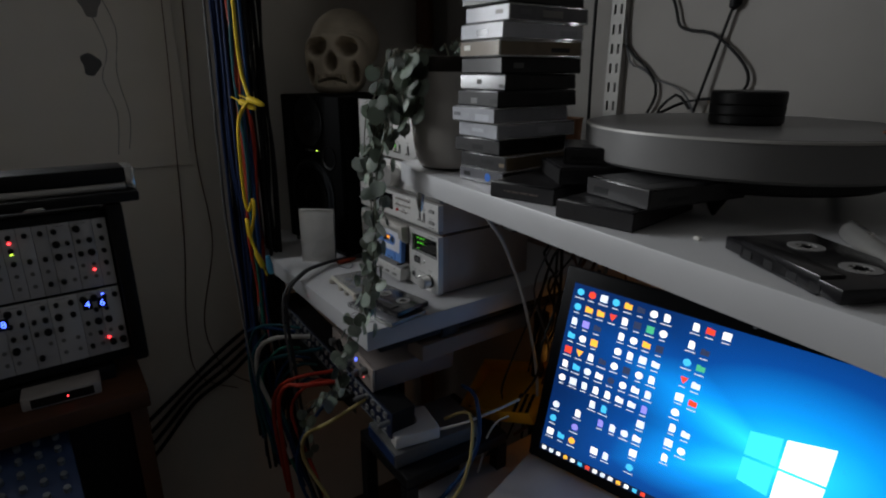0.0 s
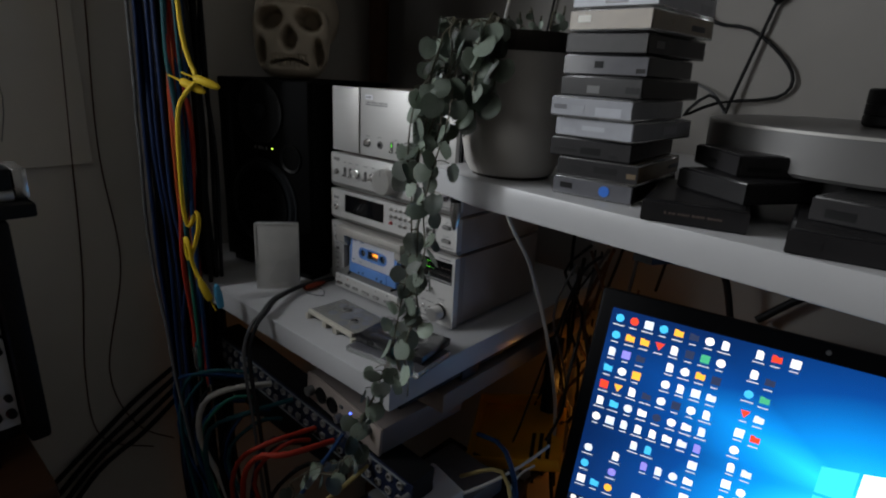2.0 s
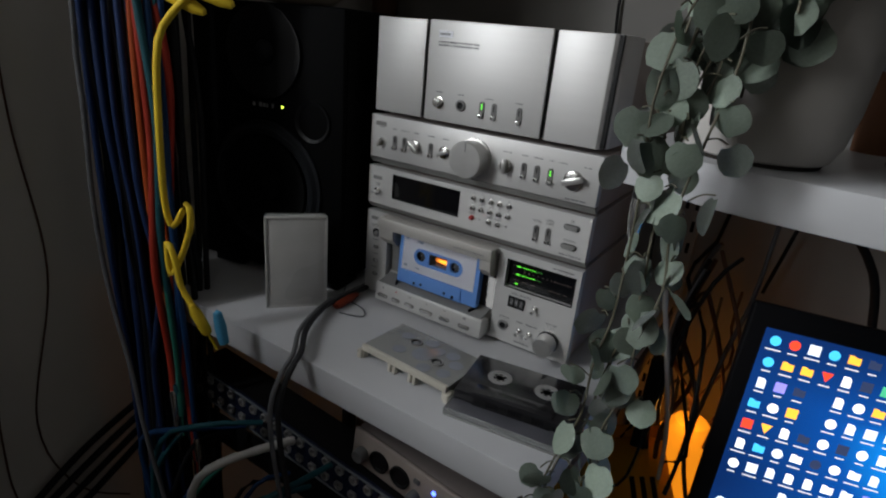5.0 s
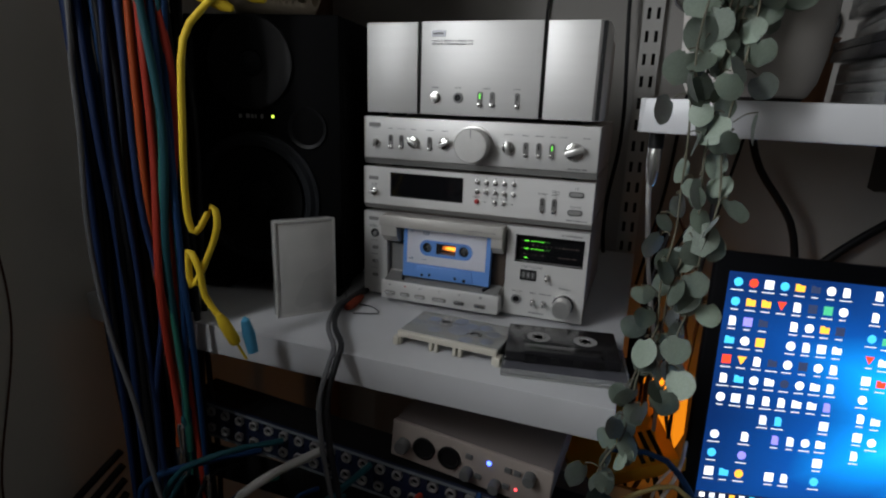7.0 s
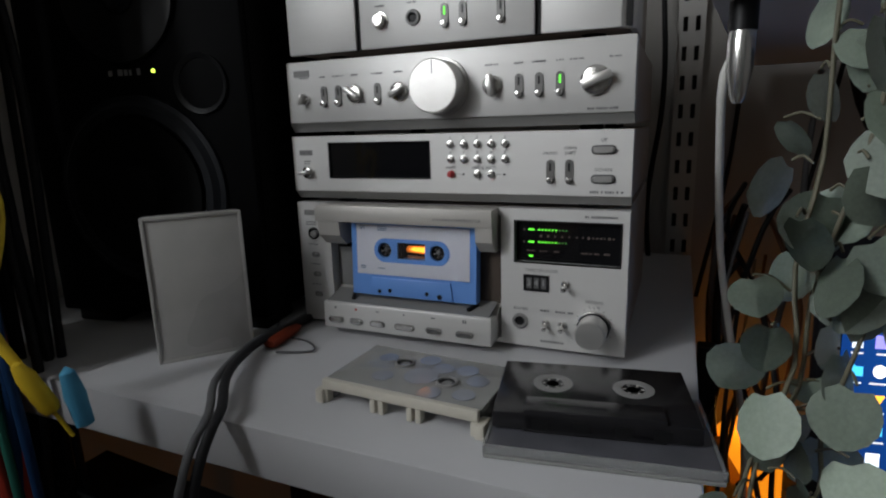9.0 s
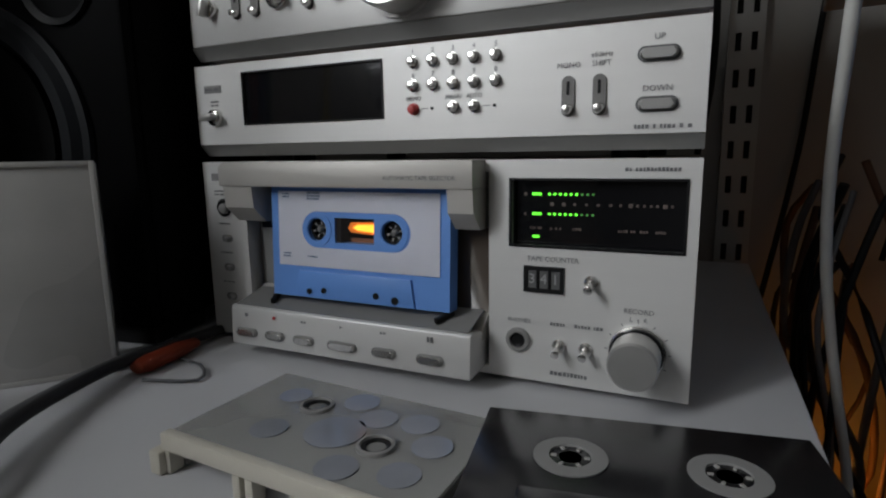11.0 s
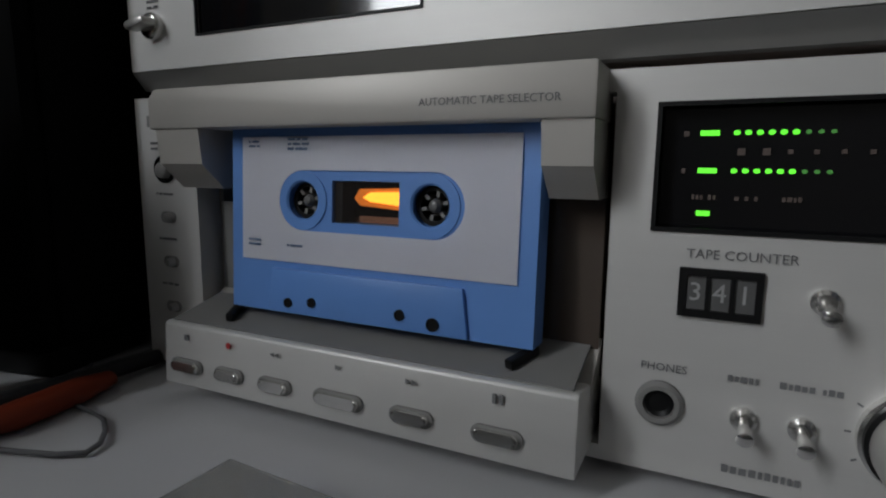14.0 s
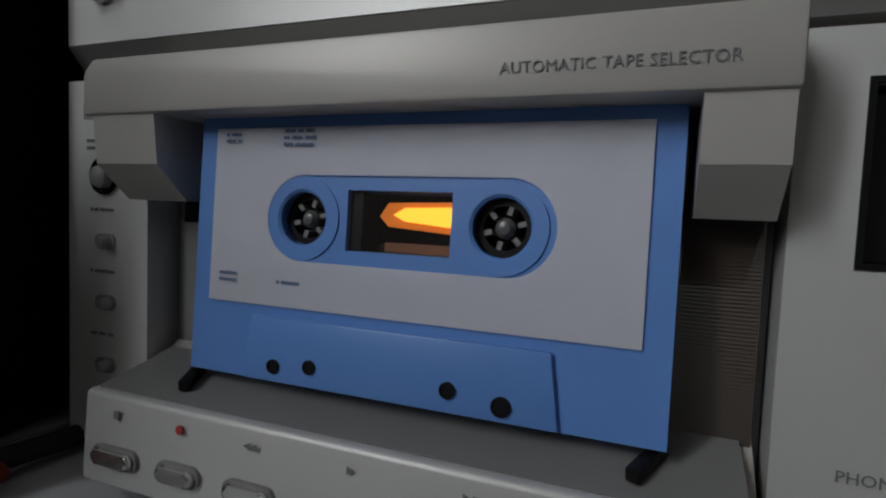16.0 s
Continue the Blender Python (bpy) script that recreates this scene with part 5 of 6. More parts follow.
def screen_material():
    """The lit picture: deep blue with pale beams spreading from a window of light."""
    m = bpy.data.materials.new("lit_display")
    m.use_nodes = True
    nt = m.node_tree
    n, ln = nt.nodes, nt.links
    b = n["Principled BSDF"]
    tc = n.new("ShaderNodeTexCoord")
    sep = n.new("ShaderNodeSeparateXYZ")
    ln.new(tc.outputs["Object"], sep.inputs[0])

    def op(kind, a, c=None, clamp=False):
        q = n.new("ShaderNodeMath")
        q.operation, q.use_clamp = kind, clamp
        for i, v in enumerate((a, c)):
            if v is None:
                continue
            if isinstance(v, (int, float)):
                q.inputs[i].default_value = v
            else:
                ln.new(v, q.inputs[i])
        return q.outputs[0]

    x = op("SUBTRACT", sep.outputs["X"], 0.335)
    z = op("ADD", sep.outputs["Z"], 0.160)
    d = op("SQRT", op("ADD", op("POWER", op("ABSOLUTE", x), 2.0), op("POWER", op("ABSOLUTE", op("MULTIPLY", z, 1.5)), 2.0)))
    glow = op("POWER", op("SUBTRACT", 1.0, op("MULTIPLY", d, 2.7), True), 1.7)
    ang = op("ARCTAN2", z, op("MULTIPLY", x, -1.0))
    cone = op("SUBTRACT", 1.0, op("MULTIPLY", op("ABSOLUTE", op("SUBTRACT", ang, 0.32)), 3.2), True)
    cone2 = op("SUBTRACT", 1.0, op("MULTIPLY", op("ABSOLUTE", op("ADD", ang, 0.38)), 3.2), True)
    beams = op("MULTIPLY", op("ADD", cone, cone2), op("SUBTRACT", 1.0, op("MULTIPLY", d, 2.0), True))
    fac = op("ADD", op("MULTIPLY", glow, 0.95), op("MULTIPLY", beams, 0.30), True)
    ramp = n.new("ShaderNodeValToRGB")
    cr = ramp.color_ramp
    cr.elements[0].position, cr.elements[0].color = 0.0, (0.001, 0.010, 0.055, 1)
    cr.elements[1].position, cr.elements[1].color = 1.0, (0.02, 0.62, 1.0, 1)
    e = cr.elements.new(0.25)
    e.color = (0.001, 0.045, 0.22, 1)
    e = cr.elements.new(0.55)
    e.color = (0.002, 0.24, 0.72, 1)
    ln.new(fac, ramp.inputs[0])
    b.inputs["Base Color"].default_value = (0.01, 0.01, 0.012, 1)
    b.inputs["Roughness"].default_value = 0.25
    ln.new(ramp.outputs[0], b.inputs["Emission Color"])
    b.inputs["Emission Strength"].default_value = 2.2
    return m


part("lid", box(-0.018, DW + 0.018, 0.0006, 0.012, -DH - 0.02, 0.024, 0.004), M["bezel"], lap, "black glossy screen bezel")
disp = part("display", box(0, DW, 0.0, 0.0005, -DH, 0), screen_material(), lap, "lit blue display", smooth=0)


def glow_mat(name, c, s=1.0):
    return mat(name, c, 0.5, var=0.0, emit=s * 2.0, ecol=c)


ICON = [glow_mat("icon_white", (0.85, 0.85, 0.82)), glow_mat("icon_pale", (0.62, 0.70, 0.78)), glow_mat("icon_amber", (0.85, 0.42, 0.04)), glow_mat("icon_red", (0.72, 0.05, 0.02)),
        glow_mat("icon_cyan", (0.05, 0.42, 0.70)), glow_mat("icon_dark", (0.02, 0.03, 0.07)), glow_mat("icon_violet", (0.22, 0.20, 0.62)), glow_mat("icon_green", (0.05, 0.35, 0.18))]
M["caption"] = glow_mat("caption_white", (0.55, 0.58, 0.62), 0.8)
ri = random.Random(8)
iw = 0.0112
icon_shapes = {}


def icon(x, z, c, kind):
    key = (c, kind)
    m = pose(x, -0.0002, z)
    if key not in icon_shapes:
        if kind == 0:
            t = prism([(-iw * 0.36, -iw * 0.5), (iw * 0.36, -iw * 0.5), (iw * 0.36, iw * 0.28), (iw * 0.16, iw * 0.5), (-iw * 0.36, iw * 0.5)], -0.0003, 0.0)
        elif kind == 1:
            t = prism(stadium(iw * 0.95, iw * 0.95, 4), -0.0003, 0.0)
        elif kind == 2:
            t = prism([(-iw * 0.5, -iw * 0.38), (iw * 0.5, -iw * 0.38), (iw * 0.5, iw * 0.30), (0.0, iw * 0.30), (-iw * 0.1, iw * 0.42), (-iw * 0.5, iw * 0.42)], -0.0003, 0.0)
        elif kind == 3:
            t = prism([(0, -iw * 0.5), (iw * 0.5, iw * 0.42), (-iw * 0.5, iw * 0.42)], -0.0003, 0.0)
        else:
            t = box(-iw * 0.48, iw * 0.48, -0.0003, 0.0, -iw * 0.48, iw * 0.48)
        icon_shapes[key] = part("icon", t, ICON[c], disp, m=m, smooth=0)
    else:
        again("icon", icon_shapes[key], disp, m)
    ck = "cap"
    if ck not in icon_shapes:
        icon_shapes[ck] = part("icon_caption", box(-0.0075, 0.0075, -0.0003, 0.0, -0.0007, 0.0007), M["caption"], disp, m=pose(x, -0.0002, z - 0.0098), smooth=0)
    else:
        again("icon_caption", icon_shapes[ck], disp, pose(x, -0.0002, z - 0.0098) @ Matrix.Diagonal((ri.uniform(0.5, 1.0), 1, 1, 1)))


first_rows = [[(4, 1), (3, 1), (1, 4), (4, 1), (2, 2), (5, 2), (0, 1), (0, 0)], [(4, 1), (2, 2), (2, 2), (3, 3), (0, 0), (5, 4), (7, 4), (0, 1)], [(1, 0), (6, 4), (5, 2), None, (0, 0), (0, 1), (2, 2), (5, 4)],
              [(4, 2), (0, 1), (2, 4), None, (0, 1), (0, 0), (1, 4), (1, 2)], [(3, 4), (2, 3), (0, 0), (5, 2), (0, 1), (5, 5), (0, 1), (0, 0)]]
GX, GZ = 0.0187, 0.0250
for r in range(11):
    for c in range(8):
        if r < 5:
            q = first_rows[r][c]
        else:
            q = None if ri.random() < 0.12 or (r > 8 and c in (3, 6) and ri.random() < 0.5) else (ri.choice((0, 0, 0, 0, 1, 1, 1, 1, 2, 6, 5, 4)), ri.choice((0, 0, 1, 1, 2, 4)))
        if q:
            icon(0.012 + c * GX, -0.012 - r * GZ * 0.955, q[0], q[1])
for c, r, q in ((9.1, 0, (0, 0)), (10.1, 0, (3, 2)), (11.2, 0, (0, 4)), (9.1, 1.1, (0, 0)), (10.1, 1.3, (5, 2)), (9.1, 2.2, (4, 1)), (10.1, 2.3, (7, 2)), (9.2, 3.3, (3, 3)), (10.1, 3.4, (1, 2)), (9.2, 4.4, (0, 4)), (10.2, 4.5, (3, 2)), (9.2, 5.4, (0, 1)), (9.3, 6.4, (0, 0)), (10.3, 6.5, (1, 2)), (9.3, 7.4, (0, 4)), (10.3, 7.6, (0, 1)), (9.3, 8.4, (0, 0))):
    icon(0.012 + c * GX, -0.012 - r * GZ * 0.955, q[0], q[1])
bar = part("task_bar", box(0, DW, -0.0004, 0.0, -DH, -DH + 0.0095), glow_mat("bar_navy", (0.004, 0.010, 0.03)), disp, smooth=0)
for i in range(14):
    part("bar_icon", box(-0.0032, 0.0032, -0.0004, 0.0, -0.0028, 0.0028), ICON[(0, 1, 0, 2, 0, 4, 3)[i % 7]], disp, m=pose(0.008 + i * 0.0125, -0.0004, -DH + 0.0048), smooth=0)
panes = glow_mat("pale_light_pane", (0.85, 1.0, 1.0), 1.15)
for x0, x1, l0, l1, h0, h1 in ((0.278, 0.316, 0.006, 0.003, 0.036, 0.042), (0.320, 0.372, 0.003, 0.000, 0.042, 0.052)):
    part("light_pane", prism([(x0, -0.162 + 0.002), (x1, -0.162 + 0.002), (x1, -0.162 + h1), (x0, -0.162 + h0)], -0.0004, -0.0001), panes if x0 > 0.30 else glow_mat("blue_light_pane", (0.04, 0.62, 0.95)), disp, smooth=0)
    part("light_pane", prism([(x0, -0.162 - h0), (x1, -0.162 - h1), (x1, -0.162 - 0.002), (x0, -0.162 - 0.002)], -0.0004, -0.0001), panes if x0 > 0.30 else glow_mat("blue_light_pane", (0.04, 0.62, 0.95)), disp, smooth=0)
part("keyboard_base", box(-0.018, DW + 0.018, -0.30, 0.006, -DH - 0.040, -DH - 0.0215, 0.003), M["greybox"], lap, m=Matrix.Translation((0, 0, -DH - 0.02)) @ pose(0, 0, 0, 8, 0, 0) @ Matrix.Translation((0, 0, DH + 0.02)))
part("web_camera", lathe([(0.003, 0), (0.003, 0.0006), (0, 0.0008)], 16), M["midgrey"], lap, m=out(DW / 2, 0.012, 0.0006))

# cables behind and beside the laptop, on the wall
wy = YB - 0.008
cable("wall_cable", [(0.36, wy, 1.9), (0.375, wy, 1.40), (0.395, wy, 1.295), (0.412, wy, 1.268), (0.459, wy, 1.259), (0.504, wy, 1.225), (0.523, wy, 1.195), (0.507, wy, 1.171), (0.438, wy - 0.01, 1.160), (0.40, wy - 0.03, 1.14), (0.43, wy - 0.03, 1.17), (0.455, wy - 0.03, 1.15)], 0.0024, M["cblack"], None, "black cable looping down the wall", "cable", "black cables on the wall")
cable("wall_cable", [(0.53, wy, 1.9), (0.50, wy, 1.35), (0.483, wy, 1.288), (0.452, wy - 0.006, 1.16), (0.44, wy - 0.01, 1.10), (0.42, wy - 0.02, 0.98), (0.40, wy - 0.02, 0.86)], 0.0024, M["cblack"], None, "black cable hanging straight down the wall", "cable", "black cables on the wall")
tagged(link("cable_knot", lathe([(0, -0.012), (0.007, -0.006), (0.007, 0.006), (0, 0.012)], 14, m=pose(0.486, wy, 1.30)), M["cblack"]), "black moulded cable joint on the wall", "cable joint")
cable("wall_cable", [(0.30, wy, 1.9), (0.30, wy, 1.30), (0.349, wy, 1.205), (0.404, wy, 1.183), (0.438, wy - 0.01, 1.164), (0.46, wy - 0.01, 1.12)], 0.0018, M["cgrey"], None, "grey cable hanging beside the shelf rail", "cable", "black cables on the wall")
cable("wall_cable", [(0.27, wy, 1.9), (0.275, wy, 1.32), (0.308, wy, 1.246), (0.354, wy, 1.207), (0.374, wy, 1.169), (0.348, wy, 1.10), (0.335, wy, 0.95), (0.31, wy - 0.02, 0.80)], 0.0026, M["cblack"], None, "thick black cable hanging behind the shelf", "cable", "black cables on the wall")
cable("wall_cable", [(0.255, wy - 0.02, 1.8), (0.25, wy - 0.02, 1.3), (0.262, wy - 0.03, 1.05), (0.25, wy - 0.03, 0.90), (0.27, wy - 0.04, 0.70), (0.24, wy - 0.05, 0.5)], 0.0030, M["cblack"], None, "black cable hanging behind the stack", "cable", "black cables on the wall")
cable("wall_cable", [(0.14, wy, 1.9), (0.15, wy, 1.4), (0.13, wy, 1.2), (0.16, wy, 1.05), (0.20, wy - 0.04, 0.95)], 0.0022, M["cblack"], None, "thin black cable behind the amplifier", "cable", "black cables on the wall")
cable("white_cable", [(0.05, wy - 0.02, 1.9), (0.10, wy - 0.04, 1.5), (0.19, 0.18, 1.33), (0.27, 0.05, 1.24), (0.345, -0.03, top + 0.012)], 0.0022, M["cwhite"], None, "white cable reaching down to the plant pot")
cable("hanging_cable", [(0.318, 0.05, 1.058), (0.306, 0.03, 1.035), (0.308, 0.055, 0.99), (0.312, 0.085, 0.95), (0.317, 0.105, 0.905), (0.325, 0.120, 0.86), (0.334, 0.128, 0.815), (0.345, 0.135, 0.76), (0.352, 0.142, 0.70), (0.356, 0.15, 0.58)], 0.0028, M["cwhite"], None, "white mains cable hanging past the shelf edge")
cable("hanging_cable", [(0.40, 0.27, 1.05), (0.395, 0.262, 0.97), (0.392, 0.25, 0.88), (0.380, 0.24, 0.80), (0.37, 0.23, 0.70)], 0.0028, M["cgrey"], None, "grey cable hanging behind the laptop")
cable("hanging_cable", [(0.43, 0.29, 1.05), (0.45, 0.30, 1.0), (0.50, 0.31, 0.93), (0.52, 0.32, 0.86)], 0.005, M["cblack"], None, "thick black cable below the upper shelf")
cable("hanging_cable", [(0.55, 0.345, 0.86), (0.62, 0.345, 0.93), (0.72, 0.345, 1.0), (0.80, 0.345, 1.05)], 0.006, M["cblack"], None, "black strut-like cable crossing the wall")
rc = random.Random(21)
for i in range(16):
    x, y = rc.uniform(0.24, 0.38), rc.uniform(0.16, 0.33)
    pts = [(x, y, rc.uniform(0.84, 0.95))]
    for k in range(5):
        x += rc.uniform(-0.035, 0.045)
        y += rc.uniform(-0.05, 0.03)
        y = min(max(y, 0.02), 0.34)
        x = min(max(x, 0.325 if pts[-1][2] > 0.79 else 0.22), 0.395)
        pts.append((x, y, pts[-1][2] - rc.uniform(0.03, 0.10)))
    pts[0] = (max(pts[0][0], 0.34), pts[0][1], pts[0][2])
    cable("tangled_cable", pts, rc.choice((0.0018, 0.0024, 0.003)), M[rc.choice(("cblack", "cblack", "cblack", "cbrown", "cgrey"))], None, "black cable in a tangle beside the shelf", "cable", "tangled cables beside the laptop")

crate = thing("yellow_crate", pose(0.325, 0.105, 0.640, 20, -14, 22), "open yellow plastic tray tilted behind the tangled cables", "tray")
part("bottom", box(-0.075, 0.060, -0.03, 0.085, 0, 0.003, 0.001), M["yellowplastic"], crate)
for x0, x1, y0, y1 in ((-0.075, 0.060, 0.0853, 0.0885), (-0.075, 0.060, -0.0335, -0.0303), (-0.0785, -0.0753, -0.0335, 0.0885)):
    part("side_wall", box(x0, x1, y0, y1, 0, 0.026, 0.001), M["yellowplastic"], crate)
for k in range(3):
    part("slot", box(0.012 + 0.012 * k, 0.018 + 0.012 * k, -0.015, 0.030, 0.0031, 0.0036), M["black"], crate, smooth=0)
lan = thing("orange_lamp", pose(0.366, 0.268, 0.570), "glowing orange lamp shade behind cables", "lamp")
part("shade", lathe([(0.030, 0.0), (0.040, 0.03), (0.038, 0.085), (0.022, 0.11), (0, 0.112)], 32), M["lantern"], lan)
part("base", lathe([(0, -0.01), (0.032, -0.01), (0.032, 0.0), (0, 0.0)], 28), M["black"], lan)

# added light outside the orange shade, to brighten the tray and cables
tray_fill = bpy.data.lights.new("tray_fill_light", "POINT")
tray_fill.energy, tray_fill.color, tray_fill.shadow_soft_size = 0.07, (1.0, 0.45, 0.08), 0.012
new("tray_fill_light", tray_fill).location = (0.362, 0.238, 0.705)

# ---- below the lower shelf ----
rackf = -0.128


M["bayface"] = mat("near_black_blue_panel", (0.009, 0.014, 0.038), 0.5, var=0.2)


def patchbay(z, label):
    e = thing("patch_bay", pose(-0.168, rackf, z, 0, 4.2, 0), label, "patch bay", "rack patch bays")
    part("face", panel_with_holes(0, 0.482, 0, 0.044, [(0.012 + i * 0.0193, 0.012 + i * 0.0193 + 0.0125, zz, zz + 0.0125) for i in range(24) for zz in (0.0055, 0.026)], 0, 0.002), M["bayface"], e, smooth=0)
    part("body", box(0.005, 0.477, 0.004, 0.045, 0.001, 0.043), M["black"], e, smooth=0)
    part("label_strip", box(0.010, 0.472, -0.0007, -0.0002, 0.0395, 0.0425), M["cpale"], e, smooth=0)
    part("label_strip", box(0.010, 0.472, -0.0007, -0.0002, 0.0005, 0.0035), M["cpale"], e, smooth=0)
    j = None
    for i in range(24):
        for zz in (0.01175, 0.03225):
            m = pose(0.01825 + i * 0.0193, 0, zz)
            if j is None:
                t = lathe([(0.0056, -0.002), (0.0056, 0.0014), (0.0046, 0.002), (0.0036, 0.0018), (0.0034, -0.002)], 16, m=out(0, 0))
                j = part("jack_socket", t, M["midgrey"], e, m=m)
            else:
                again("jack_socket", j, e, m)
    return e


patchbay(0.7005, "dark blue jack patch bay with pale label strips")
rp = thing("rack_unit", pose(-0.168, rackf, 0.644), "plain black rack unit below the patch bay", "rack unit")
part("face", box(0, 0.36, 0, 0.003, 0, 0.043, 0.001), M["black"], rp)
for x, y in ((-0.178, 0.003), (-0.178, 0.30), (0.318, 0.30)):
    rk_ = thing("rack_post", pose(x, rackf + y, 0.30), "black steel rack upright", "rack post", "rack posts")
    part("post", box(-0.009, 0.009, 0, 0.02, 0, 0.50, 0.001), M["black"], rk_)

itf = thing("audio_interface", pose(0.091, -0.118, 0.7275, 0, 4.2, -3), "silver-grey audio interface with round inputs and a blue light", "audio interface")
part("case", box(0.0, 0.163, 0.006, 0.155, 0, 0.0415, 0.003), M["itfcase"], itf)
part("front_panel", box(-0.001, 0.164, 0, 0.0058, -0.0003, 0.042, 0.003), M["side"], itf)
for x, z, r in ((0.014, 0.018, 0.0075),):
    part("gain_knob", lathe([(r, 0), (r, 0.008), (r * 0.85, 0.010), (0, 0.010)], 24), M["darkgrey"], itf, m=out(x, z))
for x in (0.036, 0.063):
    c = part("combo_input", lathe([(0.0118, 0), (0.0118, 0.0022), (0.010, 0.0026), (0.009, 0.0004), (0, 0.0004)], 32), M["black"], itf, m=out(x, 0.021))
for x, z in ((0.083, 0.030), (0.094, 0.012), (0.122, 0.030), (0.131, 0.030), (0.122, 0.012)):
    part("square_button", box(-0.0035, 0.0035, -0.002, 0.001, -0.0025, 0.0025, 0.0006), M["darkgrey"], itf, m=pose(x, 0, z))
for x, z in ((0.083, 0.013), (0.112, 0.010), (0.143, 0.031)):
    part("level_knob", lathe([(0.006, 0), (0.006, 0.008), (0.005, 0.010), (0, 0.010)], 24), M["darkgrey"], itf, m=out(x, z))
part("blue_led", lathe([(0.0024, 0), (0.0019, 0.0012), (0, 0.0017)], 14), M["ledblue"], itf, m=out(0.103, 0.030))
part("red_led", lathe([(0.0014, 0), (0.001, 0.0008), (0, 0.0011)], 12), M["ledred"], itf, m=out(0.1315, 0.012))

gb = thing("grey_device", pose(0.232, -0.125, 0.6232, 0, 0, -4), "flat grey device lying below the patch bay", "device")
part("case", box(0, 0.10, 0, 0.16, 0, 0.026, 0.003), M["darkgrey"], gb)
part("blue_face", box(0.004, 0.096, -0.0015, 0.0, 0.004, 0.022), M["cnavy"], gb)
wb = thing("white_box", pose(0.256, -0.112, 0.6496, 0, 0, -12), "small white plastic box with a round dark knob", "device")
part("case", box(0, 0.068, 0, 0.075, 0, 0.022, 0.004), M["whitecase"], wb)
part("knob", lathe([(0.011, 0), (0.010, 0.006), (0, 0.007)], 24), M["darkgrey"], wb, m=pose(0.034, 0.036, 0.022))
stand = thing("equipment_stand", pose(0.21, -0.13, 0.0), "black stand carrying the small devices", "stand")
part("top", box(0, 0.15, 0, 0.2, 0.603, 0.6230, 0.002), M["black"], stand)
for x in (0.0, 0.13):
    for y in (0, 0.18):
        part("leg", box(x, x + 0.02, y, y + 0.02, 0, 0.6025), M["black"], stand)

# looping patch cables below the shelf
def loop(pts, r, key, lab):
    cable("patch_cable", pts, r, M[key], None, lab, "cable", "patch cables plugged in below")


f = rackf - 0.004
loop([(0.020, f, 0.722), (0.0, -0.19, 0.728), (-0.030, -0.215, 0.70), (-0.040, -0.22, 0.64), (-0.03, -0.20, 0.56), (-0.01, -0.18, 0.45)], 0.0045, "cwhite", "thick white cable bending down from the patch bay")
loop([(0.075, f, 0.72), (0.060, -0.20, 0.72), (0.020, -0.23, 0.69), (0.01, -0.235, 0.62), (0.02, -0.22, 0.5)], 0.0035, "cteal", "teal patch cable looping down")
loop([(-0.06, f, 0.70), (-0.10, -0.19, 0.71), (-0.162, -0.20, 0.67), (-0.155, -0.20, 0.60), (-0.14, -0.19, 0.48)], 0.0035, "cblue", "blue patch cable looping down")
loop([(-0.03, f, 0.72), (-0.07, -0.18, 0.725), (-0.12, -0.20, 0.69), (-0.13, -0.21, 0.60), (-0.11, -0.2, 0.45)], 0.0032, "cteal", "dark teal patch cable looping down")
loop([(0.13, f, 0.70), (0.12, -0.20, 0.705), (0.085, -0.225, 0.67), (0.07, -0.23, 0.60), (0.08, -0.22, 0.45)], 0.0035, "cred", "red patch cable looping down")
loop([(0.17, f, 0.70), (0.165, -0.20, 0.712), (0.130, -0.225, 0.70), (0.10, -0.23, 0.63), (0.10, -0.22, 0.45)], 0.004, "cred", "red patch cable bending down")
loop([(0.19, f, 0.72), (0.195, -0.19, 0.68), (0.16, -0.22, 0.60), (0.15, -0.22, 0.52), (0.18, -0.2, 0.45)], 0.003, "cblue", "blue patch cable looping down")
loop([(0.24, f, 0.70), (0.23, -0.19, 0.675), (0.18, -0.215, 0.63), (0.165, -0.215, 0.575), (0.20, -0.20, 0.53), (0.23, -0.18, 0.48)], 0.0034, "cdull", "dull yellow cable curling down")
loop([(0.305, -0.02, 0.655), (0.37, -0.02, 0.70), (0.41, -0.05, 0.66), (0.41, -0.08, 0.60), (0.36, -0.10, 0.56)], 0.0028, "cdull", "dull yellow cable looping beside the white box")
loop([(0.30, 0.02, 0.70), (0.36, 0.0, 0.715), (0.40, -0.03, 0.66), (0.38, -0.08, 0.58), (0.33, -0.12, 0.52)], 0.0035, "cblue", "blue cable looping beside the white box")
loop([(0.322, -0.075, 0.662), (0.35, -0.03, 0.672), (0.375, 0.02, 0.690), (0.385, 0.07, 0.70)], 0.0022, "cwhite", "thin white cable leaving the small white box")
loop([(0.372, 0.06, 0.665), (0.358, 0.045, 0.650), (0.352, 0.030, 0.620), (0.352, 0.02, 0.58), (0.350, 0.015, 0.560)], 0.0018, "cwhite", "thin white cable dropping to the desk")
for i in range(12):
    x = -0.14 + i * 0.026 + rc.uniform(-0.006, 0.006)
    k = rc.choice(("cblue", "cnavy", "cblack", "cteal", "cred", "cblack", "cgreen"))
    z0 = rc.choice((0.652, 0.6725))
    loop([(x, f, z0), (x - 0.01, -0.17, z0 + 0.005), (x - 0.02 + rc.uniform(-0.03, 0.02), -0.20, z0 - 0.06), (x + rc.uniform(-0.04, 0.04), -0.19, z0 - 0.16), (x + rc.uniform(-0.05, 0.05), -0.17, 0.40)], rc.choice((0.0026, 0.0032)), k, "dark patch cable hanging from the lower patch bay")
